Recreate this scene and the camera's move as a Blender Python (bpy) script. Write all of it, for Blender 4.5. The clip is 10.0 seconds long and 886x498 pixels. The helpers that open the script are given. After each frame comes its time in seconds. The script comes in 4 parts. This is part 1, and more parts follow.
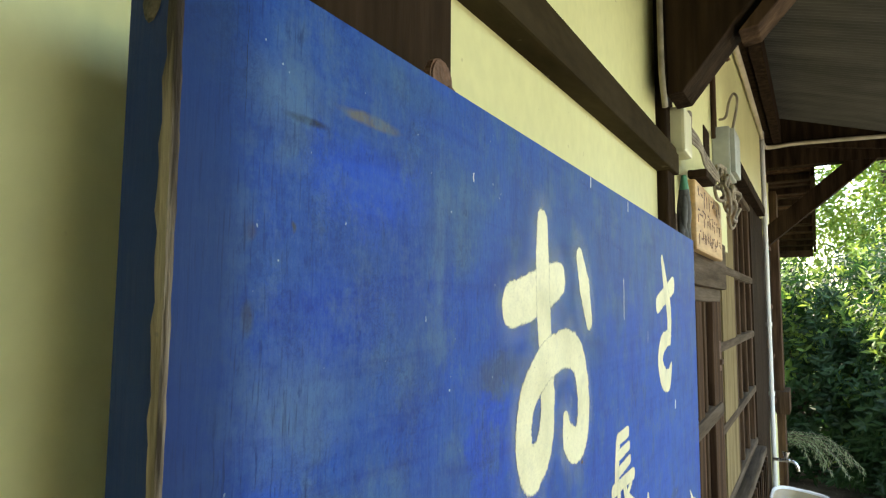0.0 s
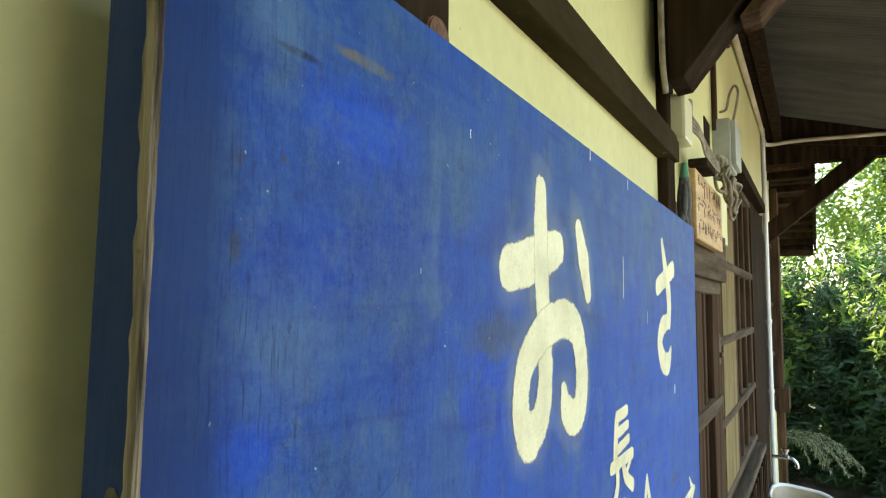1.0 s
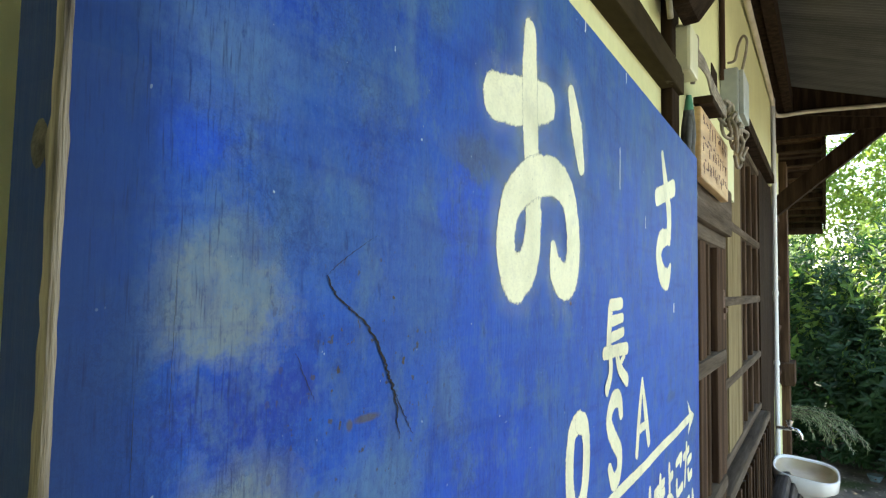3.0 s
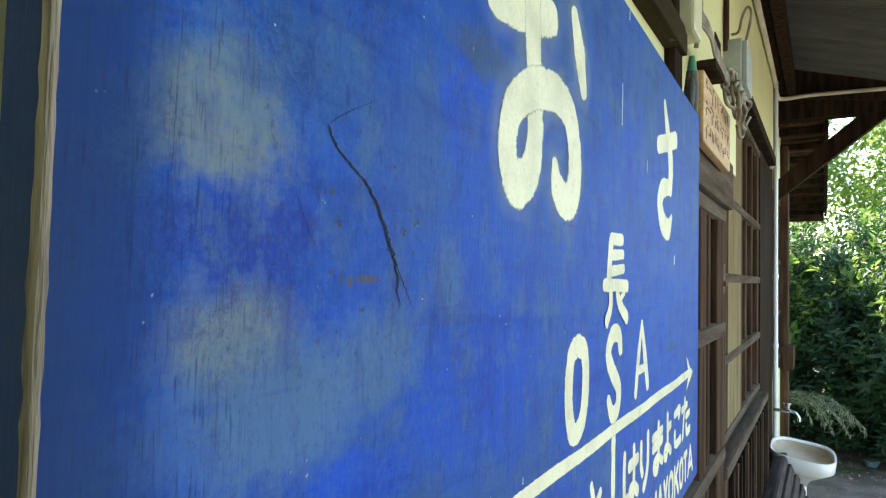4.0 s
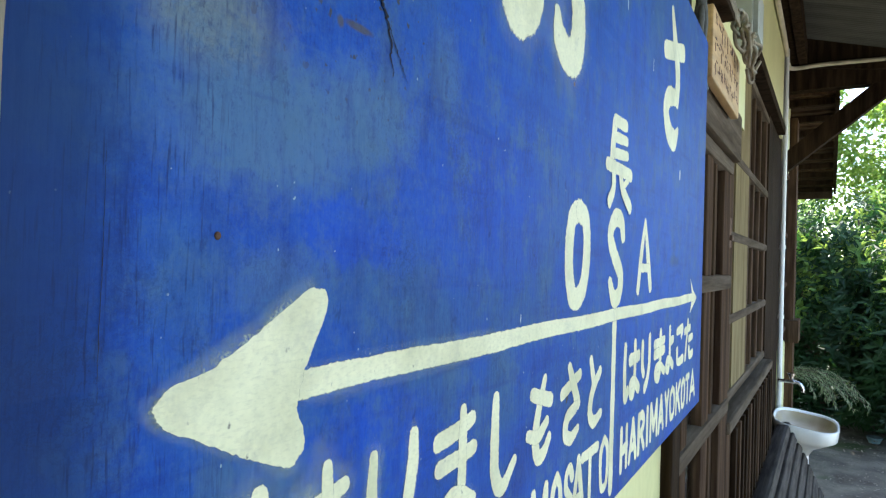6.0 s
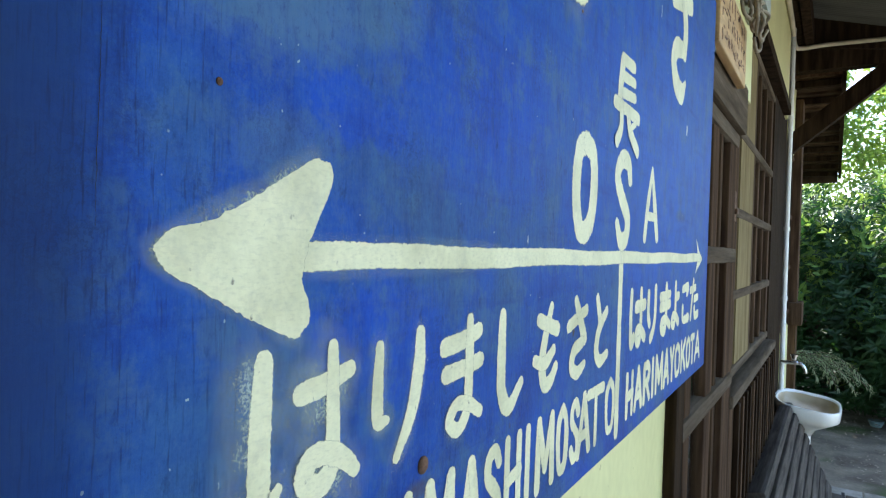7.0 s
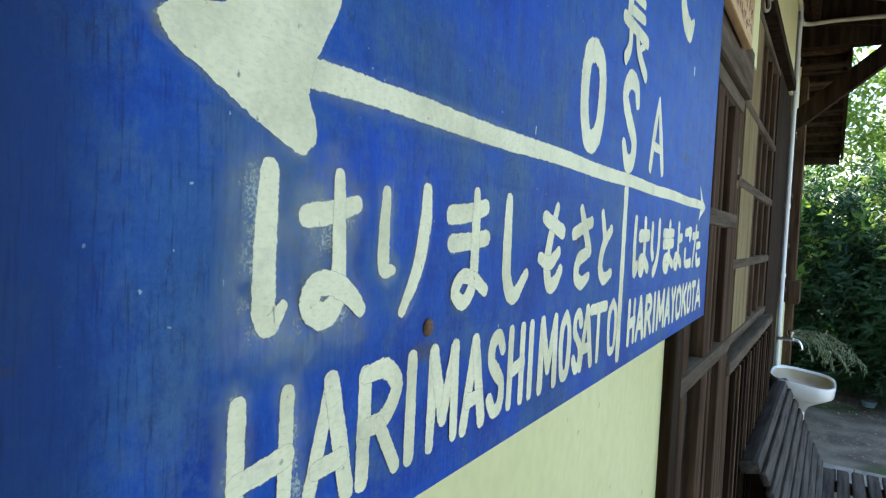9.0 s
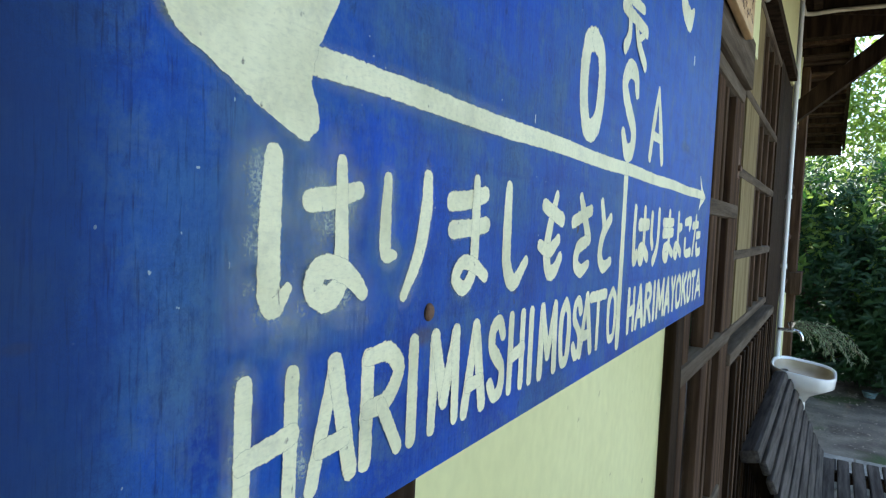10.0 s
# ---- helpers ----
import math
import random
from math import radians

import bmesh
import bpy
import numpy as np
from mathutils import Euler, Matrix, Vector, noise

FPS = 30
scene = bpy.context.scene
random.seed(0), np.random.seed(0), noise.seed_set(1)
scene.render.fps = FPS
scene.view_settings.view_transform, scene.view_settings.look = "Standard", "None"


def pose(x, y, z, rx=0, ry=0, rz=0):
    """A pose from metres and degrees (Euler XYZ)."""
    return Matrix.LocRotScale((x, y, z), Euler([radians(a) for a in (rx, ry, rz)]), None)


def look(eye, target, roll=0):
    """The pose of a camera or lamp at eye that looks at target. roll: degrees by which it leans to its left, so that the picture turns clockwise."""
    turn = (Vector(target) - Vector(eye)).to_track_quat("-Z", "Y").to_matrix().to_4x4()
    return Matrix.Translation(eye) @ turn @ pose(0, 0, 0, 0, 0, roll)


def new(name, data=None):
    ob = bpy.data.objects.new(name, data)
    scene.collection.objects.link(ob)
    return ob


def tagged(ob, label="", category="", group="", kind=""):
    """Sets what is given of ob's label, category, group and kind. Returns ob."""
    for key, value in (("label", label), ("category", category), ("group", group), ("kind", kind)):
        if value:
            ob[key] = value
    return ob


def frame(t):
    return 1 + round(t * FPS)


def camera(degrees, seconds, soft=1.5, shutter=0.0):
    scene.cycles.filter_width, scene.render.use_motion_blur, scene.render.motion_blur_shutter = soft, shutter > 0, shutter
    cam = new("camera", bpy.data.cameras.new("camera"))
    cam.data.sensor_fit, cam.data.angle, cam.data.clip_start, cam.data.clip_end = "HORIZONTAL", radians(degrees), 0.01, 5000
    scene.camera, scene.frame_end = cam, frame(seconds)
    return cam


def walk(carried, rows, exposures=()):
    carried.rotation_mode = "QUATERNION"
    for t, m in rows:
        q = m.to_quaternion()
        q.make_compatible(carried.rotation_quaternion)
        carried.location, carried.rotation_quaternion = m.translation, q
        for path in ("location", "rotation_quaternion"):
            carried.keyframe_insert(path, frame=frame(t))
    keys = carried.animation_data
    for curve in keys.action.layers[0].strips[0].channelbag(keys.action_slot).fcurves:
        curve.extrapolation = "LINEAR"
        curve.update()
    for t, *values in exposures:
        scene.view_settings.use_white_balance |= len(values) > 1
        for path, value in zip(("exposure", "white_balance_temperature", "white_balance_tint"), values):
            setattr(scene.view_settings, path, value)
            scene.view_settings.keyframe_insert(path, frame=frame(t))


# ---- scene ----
cam = camera(71.0, 10.0, soft=1.25)
PATH = [
    (0, (0.1854, -0.1386, 1.8992), (-0.7353, 1.3995, 2.0594), 0.4),
    (0.5, (0.1836, -0.1368, 1.8902), (-0.7362, 1.4022, 2.0495), 0.5),
    (1, (0.1836, -0.1314, 1.8785), (-0.7371, 1.4067, 2.0369), 0.6),
    (1.5, (0.1836, -0.1269, 1.8632), (-0.7416, 1.4094, 2.0108), 0.3),
    (2, (0.1863, -0.1215, 1.8452), (-0.747, 1.4121, 1.9739), 0.7),
    (2.5, (0.1881, -0.1134, 1.82), (-0.7506, 1.4175, 1.9415), 0.8),
    (4, (0.1863, -0.1062, 1.7453), (-0.7551, 1.4265, 1.8236), 1.4),
    (4.5, (0.1863, -0.1008, 1.7237), (-0.7578, 1.4301, 1.7867), 1.3),
    (5, (0.1854, -0.0981, 1.7039), (-0.765, 1.4292, 1.7525), 1.4),
    (5.5, (0.1881, -0.0972, 1.6814), (-0.7659, 1.4292, 1.7219), 1.8),
    (7, (0.1836, -0.09, 1.6202), (-0.7767, 1.4328, 1.6112), 1.9),
    (7.5, (0.1818, -0.09, 1.604), (-0.7785, 1.4328, 1.5806), 2.5),
    (8, (0.1809, -0.0882, 1.5887), (-0.7758, 1.4355, 1.5545), 2.3),
    (8.5, (0.1809, -0.0882, 1.5761), (-0.7749, 1.4364, 1.5248), 2.7),
    (9, (0.18, -0.0873, 1.5689), (-0.7749, 1.4373, 1.5032), 2.8),
    (9.5, (0.18, -0.0882, 1.5653), (-0.7749, 1.4346, 1.487), 2.7),
    (10, (0.1827, -0.0909, 1.5662), (-0.774, 1.4319, 1.4789), 2.6),
]
EXPOSURES = [(0, 2.82, 7800, 6), (5, 2.74, 6450, 6), (7.5, 2.40, 6300, 6), (10, 2.33, 6200, 6.5)]
walk(cam, [(t, look(eye, target, roll)) for t, eye, target, roll in PATH], EXPOSURES)

# ---- light ----
world = bpy.data.worlds.new("sky")
scene.world = world
world.use_nodes = True
wn = world.node_tree
sky = wn.nodes.new("ShaderNodeTexSky")
sky.sky_type, sky.sun_disc = "NISHITA", False
sky.sun_elevation, sky.sun_rotation = radians(55), radians(-27)
wn.links.new(sky.outputs[0], wn.nodes["Background"].inputs[0])
wn.nodes["Background"].inputs[1].default_value = 0.15
sun = new("sun", bpy.data.lights.new("sun", "SUN"))
sun.data.energy, sun.data.angle, sun.data.color = 3.6, radians(0.5), (1.0, 0.95, 0.86)
sun.matrix_world = look((-4, 9, 13), (0.0, 1.0, 0.0))

# ---- materials ----


def mat(name, c1, c2, rough=0.7, scale=(8, 8, 8), detail=6.0, bump=0.15, fine=60.0, metal=0.0, low=0.35, high=0.65, spots=None, spec=0.4):
    """Two colours over a stretched noise, a second finer noise for grain and relief, and optional spots (colour, scale, amount)."""
    m = bpy.data.materials.new(name)
    m.use_nodes = True
    nt = m.node_tree
    bsdf = nt.nodes["Principled BSDF"]
    co = nt.nodes.new("ShaderNodeTexCoord")
    mp = nt.nodes.new("ShaderNodeMapping")
    mp.inputs["Scale"].default_value = scale
    nt.links.new(co.outputs["Object"], mp.inputs["Vector"])
    n1 = nt.nodes.new("ShaderNodeTexNoise")
    n1.inputs["Scale"].default_value, n1.inputs["Detail"].default_value = 1.0, detail
    nt.links.new(mp.outputs[0], n1.inputs["Vector"])
    ramp = nt.nodes.new("ShaderNodeValToRGB")
    ramp.color_ramp.elements[0].position, ramp.color_ramp.elements[1].position = low, high
    ramp.color_ramp.elements[0].color, ramp.color_ramp.elements[1].color = (*c1, 1), (*c2, 1)
    nt.links.new(n1.outputs[0], ramp.inputs[0])
    n2 = nt.nodes.new("ShaderNodeTexNoise")
    n2.inputs["Scale"].default_value, n2.inputs["Detail"].default_value = fine / 8, 5.0
    nt.links.new(mp.outputs[0], n2.inputs["Vector"])
    mix = nt.nodes.new("ShaderNodeMix")
    mix.data_type, mix.blend_type = "RGBA", "MULTIPLY"
    mix.inputs["Factor"].default_value = min(0.45, bump * 2.5)
    r2 = nt.nodes.new("ShaderNodeMapRange")
    r2.inputs["From Min"].default_value, r2.inputs["From Max"].default_value = 0.3, 0.7
    r2.inputs["To Min"].default_value, r2.inputs["To Max"].default_value = 0.55, 1.2
    nt.links.new(n2.outputs[0], r2.inputs[0])
    nt.links.new(ramp.outputs[0], mix.inputs["A"])
    nt.links.new(r2.outputs[0], mix.inputs["B"])
    colour = mix.outputs["Result"]
    if spots:
        sc, ss, amount = spots
        n3 = nt.nodes.new("ShaderNodeTexNoise")
        n3.inputs["Scale"].default_value, n3.inputs["Detail"].default_value = ss, 3.0
        nt.links.new(co.outputs["Object"], n3.inputs["Vector"])
        r3 = nt.nodes.new("ShaderNodeMapRange")
        r3.inputs["From Min"].default_value, r3.inputs["From Max"].default_value = amount, amount + 0.06
        nt.links.new(n3.outputs[0], r3.inputs[0])
        m3 = nt.nodes.new("ShaderNodeMix")
        m3.data_type = "RGBA"
        nt.links.new(r3.outputs[0], m3.inputs["Factor"])
        nt.links.new(colour, m3.inputs["A"])
        m3.inputs["B"].default_value = (*sc, 1)
        colour = m3.outputs["Result"]
    nt.links.new(colour, bsdf.inputs["Base Color"])
    bsdf.inputs["Roughness"].default_value, bsdf.inputs["Metallic"].default_value = rough, metal
    bsdf.inputs["Specular IOR Level"].default_value = spec
    b = nt.nodes.new("ShaderNodeBump")
    b.inputs["Strength"].default_value, b.inputs["Distance"].default_value = bump, 0.004
    nt.links.new(n2.outputs[0], b.inputs["Height"])
    nt.links.new(b.outputs[0], bsdf.inputs["Normal"])
    return m


CREAM = mat("cream_plaster", (0.64, 0.615, 0.305), (0.71, 0.685, 0.355), 0.40, (3, 3, 2), 6, 0.05, 200, spots=((0.40, 0.35, 0.2), 60, 0.715), spec=0.08)
DARK = mat("dark_timber", (0.015, 0.009, 0.005), (0.039, 0.025, 0.015), 0.9, (30, 30, 3), 8, 0.5, 30, spec=0.04)
BROWN = mat("brown_timber", (0.037, 0.021, 0.013), (0.105, 0.064, 0.038), 0.9, (30, 30, 3), 8, 0.5, 30, spec=0.04)
BEAM = mat("stained_beam", (0.030, 0.021, 0.010), (0.062, 0.046, 0.023), 0.9, (9, 3, 9), 8, 0.25, 90, spots=((0.11, 0.09, 0.06), 34, 0.70), spec=0.04)
GREY = mat("weathered_wood", (0.065, 0.047, 0.032), (0.135, 0.105, 0.076), 0.9, (40, 3, 40), 8, 0.5, 40, spec=0.04)
GREYV = mat("weathered_upright", (0.036, 0.021, 0.012), (0.100, 0.064, 0.040), 0.9, (40, 40, 3), 8, 0.5, 40, spec=0.04)
BENCH = mat("bench_slat_wood", (0.045, 0.038, 0.032), (0.105, 0.090, 0.077), 0.9, (50, 3, 50), 8, 0.4, 40, spec=0.04)
EDGE = mat("bare_board_edge", (0.035, 0.024, 0.016), (0.30, 0.245, 0.175), 0.8, (240, 240, 16), 9, 0.6, 50, low=0.40, high=0.60, spots=((0.010, 0.025, 0.08), 70, 0.68))
WHITE = mat("cream_lettering", (0.62, 0.60, 0.38), (0.80, 0.77, 0.52), 0.5, (22, 22, 22), 9, 0.06, 110, low=0.3, high=0.55, spots=((0.30, 0.28, 0.20), 190, 0.70), spec=0.2)
PVC = mat("white_pipe", (0.72, 0.72, 0.68), (0.8, 0.8, 0.77), 0.35, (9, 9, 3), 4, 0.05, 40)
CREAMPIPE = mat("cream_pipe", (0.42, 0.36, 0.25), (0.6, 0.53, 0.4), 0.45, (9, 9, 3), 4, 0.05, 40)
TAN = mat("tan_board", (0.16, 0.12, 0.06), (0.25, 0.195, 0.10), 0.9, (20, 20, 3), 6, 0.2, 40, spec=0.04)
CERAMIC = mat("glazed_ceramic", (0.72, 0.70, 0.64), (0.82, 0.80, 0.75), 0.18, (5, 5, 5), 5, 0.03, 30)
STAINED = mat("stained_ceramic", (0.30, 0.21, 0.11), (0.46, 0.36, 0.22), 0.35, (6, 6, 6), 6, 0.05, 30)
CHROME = mat("worn_chrome", (0.55, 0.55, 0.55), (0.75, 0.75, 0.75), 0.25, (20, 20, 20), 4, 0.1, 30, metal=1.0)
RUST = mat("rusted_iron", (0.07, 0.035, 0.02), (0.18, 0.10, 0.06), 0.85, (60, 60, 60), 6, 0.6, 40)
STEELBOX = mat("grey_box_paint", (0.30, 0.32, 0.29), (0.40, 0.42, 0.38), 0.5, (9, 9, 9), 5, 0.1, 40, spots=((0.16, 0.12, 0.08), 40, 0.68))
OFFWHITE = mat("switch_cover", (0.60, 0.56, 0.34), (0.70, 0.66, 0.42), 0.4, (9, 9, 9), 4, 0.05, 40)
PLAQUE = mat("orange_plaque_wood", (0.40, 0.23, 0.09), (0.58, 0.38, 0.18), 0.6, (30, 5, 30), 7, 0.3, 30)
INK = mat("faded_ink", (0.08, 0.04, 0.03), (0.16, 0.08, 0.05), 0.7, (30, 30, 30), 4, 0.1, 30)
CABLE = mat("old_cable", (0.16, 0.13, 0.09), (0.34, 0.29, 0.21), 0.6, (30, 30, 30), 4, 0.1, 30)
TAPE = mat("grey_tape", (0.06, 0.06, 0.055), (0.13, 0.13, 0.12), 0.7, (40, 40, 40), 5, 0.2, 30)
GREEN = mat("green_plastic", (0.06, 0.24, 0.12), (0.12, 0.36, 0.2), 0.4, (20, 20, 20), 4, 0.05, 30)
ROOF = mat("corrugated_sheet", (0.060, 0.056, 0.046), (0.10, 0.094, 0.078), 0.7, (2, 8, 2), 6, 0.1, 40)
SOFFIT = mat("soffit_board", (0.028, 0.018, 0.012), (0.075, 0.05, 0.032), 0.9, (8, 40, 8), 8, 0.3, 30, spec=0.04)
SOIL = mat("dark_soil", (0.074, 0.063, 0.050), (0.215, 0.188, 0.156), 0.95, (3, 3, 3), 10, 1.0, 160, spots=((0.045, 0.07, 0.022), 1.1, 0.60))
STONE = mat("grey_concrete", (0.16, 0.155, 0.14), (0.28, 0.27, 0.25), 0.85, (9, 9, 9), 8, 0.4, 60)
LITTER = mat("dry_leaf_litter", (0.09, 0.072, 0.055), (0.30, 0.255, 0.21), 0.8, (20, 20, 20), 4, 0.1, 30)
POT = mat("blue_grey_plastic", (0.10, 0.17, 0.20), (0.16, 0.24, 0.27), 0.5, (20, 20, 20), 4, 0.05, 30)
INNER = mat("dim_room_wall", (0.20, 0.17, 0.12), (0.28, 0.24, 0.17), 0.8, (3, 3, 3), 5, 0.1, 40)
BLOCKER = mat("pale_blocker", (0.36, 0.34, 0.25), (0.50, 0.47, 0.36), 0.8, (12, 12, 2), 7, 0.3, 40)
BARK = mat("bark", (0.06, 0.045, 0.03), (0.14, 0.11, 0.08), 0.9, (20, 20, 5), 7, 0.8, 40)


def leaf_mat(name, c1, c2, through_colour):
    m = mat(name, c1, c2, 0.55, (2.5, 2.5, 2.5), 5, 0.1, 40)
    nt = m.node_tree
    out = nt.nodes["Material Output"]
    tr = nt.nodes.new("ShaderNodeBsdfTranslucent")
    tr.inputs[0].default_value = (*through_colour, 1)
    ms = nt.nodes.new("ShaderNodeMixShader")
    ms.inputs[0].default_value = 0.4
    nt.links.new(nt.nodes["Principled BSDF"].outputs[0], ms.inputs[1])
    nt.links.new(tr.outputs[0], ms.inputs[2])
    nt.links.new(ms.outputs[0], out.inputs[0])
    return m


# shaded and sunlit greens of the same foliage; the trees use the sunlit one
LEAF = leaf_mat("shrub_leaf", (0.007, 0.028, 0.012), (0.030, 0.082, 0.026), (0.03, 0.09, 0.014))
LEAF_LIT = leaf_mat("sunlit_leaf", (0.060, 0.14, 0.030), (0.13, 0.24, 0.055), (0.38, 0.52, 0.09))
LEAFP = leaf_mat("pale_twig_leaf", (0.24, 0.30, 0.18), (0.38, 0.44, 0.28), (0.22, 0.3, 0.12))


def blue_paint():
    """Brushed blue paint: strong blue, dull faded patches, dark streaks along the grain, white chips."""
    m = bpy.data.materials.new("blue_sign_paint")
    m.use_nodes = True
    nt = m.node_tree
    bsdf = nt.nodes["Principled BSDF"]
    co = nt.nodes.new("ShaderNodeTexCoord")

    def noise_at(scale, detail, size, rough=0.55, warp=0.0):
        mp = nt.nodes.new("ShaderNodeMapping")
        mp.inputs["Scale"].default_value = (scale[1], scale[1], scale[2])
        nt.links.new(co.outputs["Object"], mp.inputs["Vector"])
        n = nt.nodes.new("ShaderNodeTexNoise")
        n.inputs["Scale"].default_value, n.inputs["Detail"].default_value, n.inputs["Roughness"].default_value = size, detail, rough
        n.inputs["Distortion"].default_value = warp
        nt.links.new(mp.outputs[0], n.inputs["Vector"])
        return n.outputs[0]

    def span(v, a, b, c=0.0, d=1.0):
        r = nt.nodes.new("ShaderNodeMapRange")
        for k, x in zip(("From Min", "From Max", "To Min", "To Max"), (a, b, c, d)):
            r.inputs[k].default_value = x
        nt.links.new(v, r.inputs[0])
        return r.outputs[0]

    def blend(f, a, b, how="MIX", amount=1.0):
        x = nt.nodes.new("ShaderNodeMix")
        x.data_type, x.blend_type = "RGBA", how
        if f is None:
            x.inputs["Factor"].default_value = amount
        else:
            nt.links.new(f, x.inputs["Factor"])
        for key, v in (("A", a), ("B", b)):
            if isinstance(v, tuple):
                x.inputs[key].default_value = (*v, 1)
            else:
                nt.links.new(v, x.inputs[key])
        return x.outputs["Result"]

    SAT, MID, DULL, PALE, KHAKI, BARE = (.004, .064, .46), (.008, .070, .35), (.032, .098, .225), (.080, .160, .265), (.150, .190, .195), (.085, .068, .045)
    big = noise_at((1, 4, 5), 3, 1.3, 0.5, 0.4)
    mid = noise_at((1, 9, 7), 6, 1.0, 0.6, 0.3)
    streak = noise_at((1, 90, 6), 6, 1.0)
    grain = noise_at((1, 420, 30), 4, 1.0)
    fine = noise_at((1, 150, 130), 9, 1.0, 0.85)
    cloud = noise_at((1, 34, 28), 9, 1.0, 0.72)
    brushed = noise_at((1, 9, 95), 7, 1.0, 0.6, 0.5)
    c = blend(span(big, 0.42, 0.58), MID, (.008, .068, .39))
    c = blend(span(mid, 0.50, 0.60, 0, 0.75), c, DULL)
    c = blend(span(mid, 0.47, 0.37, 0, 0.85), c, (.006, .040, .27))
    warp = nt.nodes.new("ShaderNodeTexNoise")
    warp.inputs["Scale"].default_value, warp.inputs["Detail"].default_value, warp.inputs["Roughness"].default_value = 55.0, 9.0, 0.72
    nt.links.new(co.outputs["Object"], warp.inputs["Vector"])

    def patch(y, z, ry, rz, soft, stray=1.0):
        """A rough-edged painted or faded area round (y, z)."""
        wy, wz = stray * min(0.06, 2.2 * ry), stray * min(0.08, 2.6 * rz)
        a = nt.nodes.new("ShaderNodeVectorMath")
        a.operation = "MULTIPLY_ADD"
        nt.links.new(warp.outputs["Color"], a.inputs[0])
        a.inputs[1].default_value, a.inputs[2].default_value = (0.0, wy, wz), (0.0, -wy / 2 - y, -wz / 2 - z)
        b = nt.nodes.new("ShaderNodeVectorMath")
        b.operation = "ADD"
        nt.links.new(co.outputs["Object"], b.inputs[0])
        nt.links.new(a.outputs[0], b.inputs[1])
        d = nt.nodes.new("ShaderNodeVectorMath")
        d.operation = "MULTIPLY"
        nt.links.new(b.outputs[0], d.inputs[0])
        d.inputs[1].default_value = (0.0, 1.0 / ry, 1.0 / rz)
        e = nt.nodes.new("ShaderNodeVectorMath")
        e.operation = "LENGTH"
        nt.links.new(d.outputs[0], e.inputs[0])
        return span(e.outputs["Value"], 1.0 + soft, 1.0 - soft)

    def areas(colour, rows, stray=1.0):
        for y, z, ry, rz, soft, tone, amount in rows:
            colour = blend(span(patch(y, z, ry, rz, soft, stray), 0, 1, 0, amount), colour, tone)
        return colour

    # broad fields first: strong blue to the middle of the board, dull along the top
    c = areas(c, ((.24, 1.80, .10, .10, .3, (.005, .072, .42), .7), (.62, 1.72, .26, .16, .5, (.015, .100, .49), .7), (.45, 1.96, .40, .05, .5, DULL, .5), (.19, 1.684, .09, .035, .35, SAT, .6),
                  (.62, 1.52, .30, .05, .5, (.020, .095, .38), .6), (.30, 1.92, .07, .03, .4, (.034, .105, .30), .5)))
    # a broad darker field towards the near top corner
    c = areas(c, ((.03, 1.935, .10, .09, .4, (.007, .044, .24), .5),))
    # faded and repainted spots from the top down
    c = areas(c, ((.003, 1.968, .020, .010, .5, PALE, .65), (.085, 1.992, .035, .007, .5, DULL, .6), (.054, 1.945, .036, .016, .35, SAT, .8), (.120, 1.945, .035, .03, .4, DULL, .5), (.107, 1.925, .0045, .038, .5, PALE, .6),
                  (.041, 1.894, .05, .013, .5, (.005, .045, .33), .7), (.015, 1.866, .024, .020, .5, PALE, .6), (.080, 1.880, .03, .02, .5, DULL, .5), (.177, 1.861, .034, .012, .4, (.060, .090, .130), .75), (.163, 1.825, .028, .028, .15, SAT, .9)))
    c = areas(c, ((.000, 1.834, .013, .008, .4, SAT, .8), (.014, 1.790, .024, .020, .3, KHAKI, .95), (.060, 1.815, .030, .015, .5, DULL, .6), (.110, 1.800, .03, .04, .4, (.022, .075, .27), .6), (.022, 1.757, .032, .011, .35, (.006, .032, .26), .85), (.019, 1.727, .022, .014, .5, KHAKI, .9),
                  (.040, 1.700, .042, .020, .4, PALE, .8), (.090, 1.712, .030, .016, .4, PALE, .7), (.145, 1.745, .014, .020, .35, PALE, .5), (.075, 1.667, .018, .012, .15, SAT, .9), (.100, 1.663, .012, .010, .2, SAT, .8)))
    c = areas(c, ((.045, 1.649, .015, .011, .45, PALE, .55), (.011, 1.653, .014, .020, .5, DULL, .6), (.095, 1.590, .045, .014, .3, SAT, .8), (.125, 1.572, .03, .012, .4, SAT, .6), (.012, 1.565, .020, .022, .5, DULL, .6), (-.018, 1.500, .014, .02, .5, DULL, .6), (.026, 1.499, .016, .014, .12, (.005, .036, .25), .85),
                  (.050, 1.524, .030, .006, .5, DULL, .6), (.30, 1.545, .10, .02, .5, (.016, .066, .30), .5)))
    # bare wood and scars
    c = areas(c, ((.053, 1.971, .019, .0024, .3, (.13, .125, .10), .9), (.0157, 1.9613, .010, .0014, .4, (.02, .02, .022), .9), (-.0085, 1.895, .0022, .0048, .35, (.035, .030, .034), .9), (-.008, 1.921, .0020, .0025, .4, BARE, .7), (.082, 1.7435, .008, .0016, .3, BARE, .85), (.071, 1.7425, .0018, .0022, .3, BARE, .8),
                  (.1315, 1.5156, .012, .004, .4, BARE, .7), (-.0289, 1.5348, .003, .0014, .4, BARE, .8), (.70, 1.665, .03, .006, .4, (.03, .05, .10), .6)), 0.5)
    c = blend(span(streak, 0.56, 0.78, 0, 0.25), c, (.030, .105, .29))
    c = blend(span(grain, 0.28, 0.44, 0.75, 1.0), (.007, .022, .12), c)
    c = blend(span(fine, 0.50, 0.70, 0, 0.62), c, (.045, .130, .31))
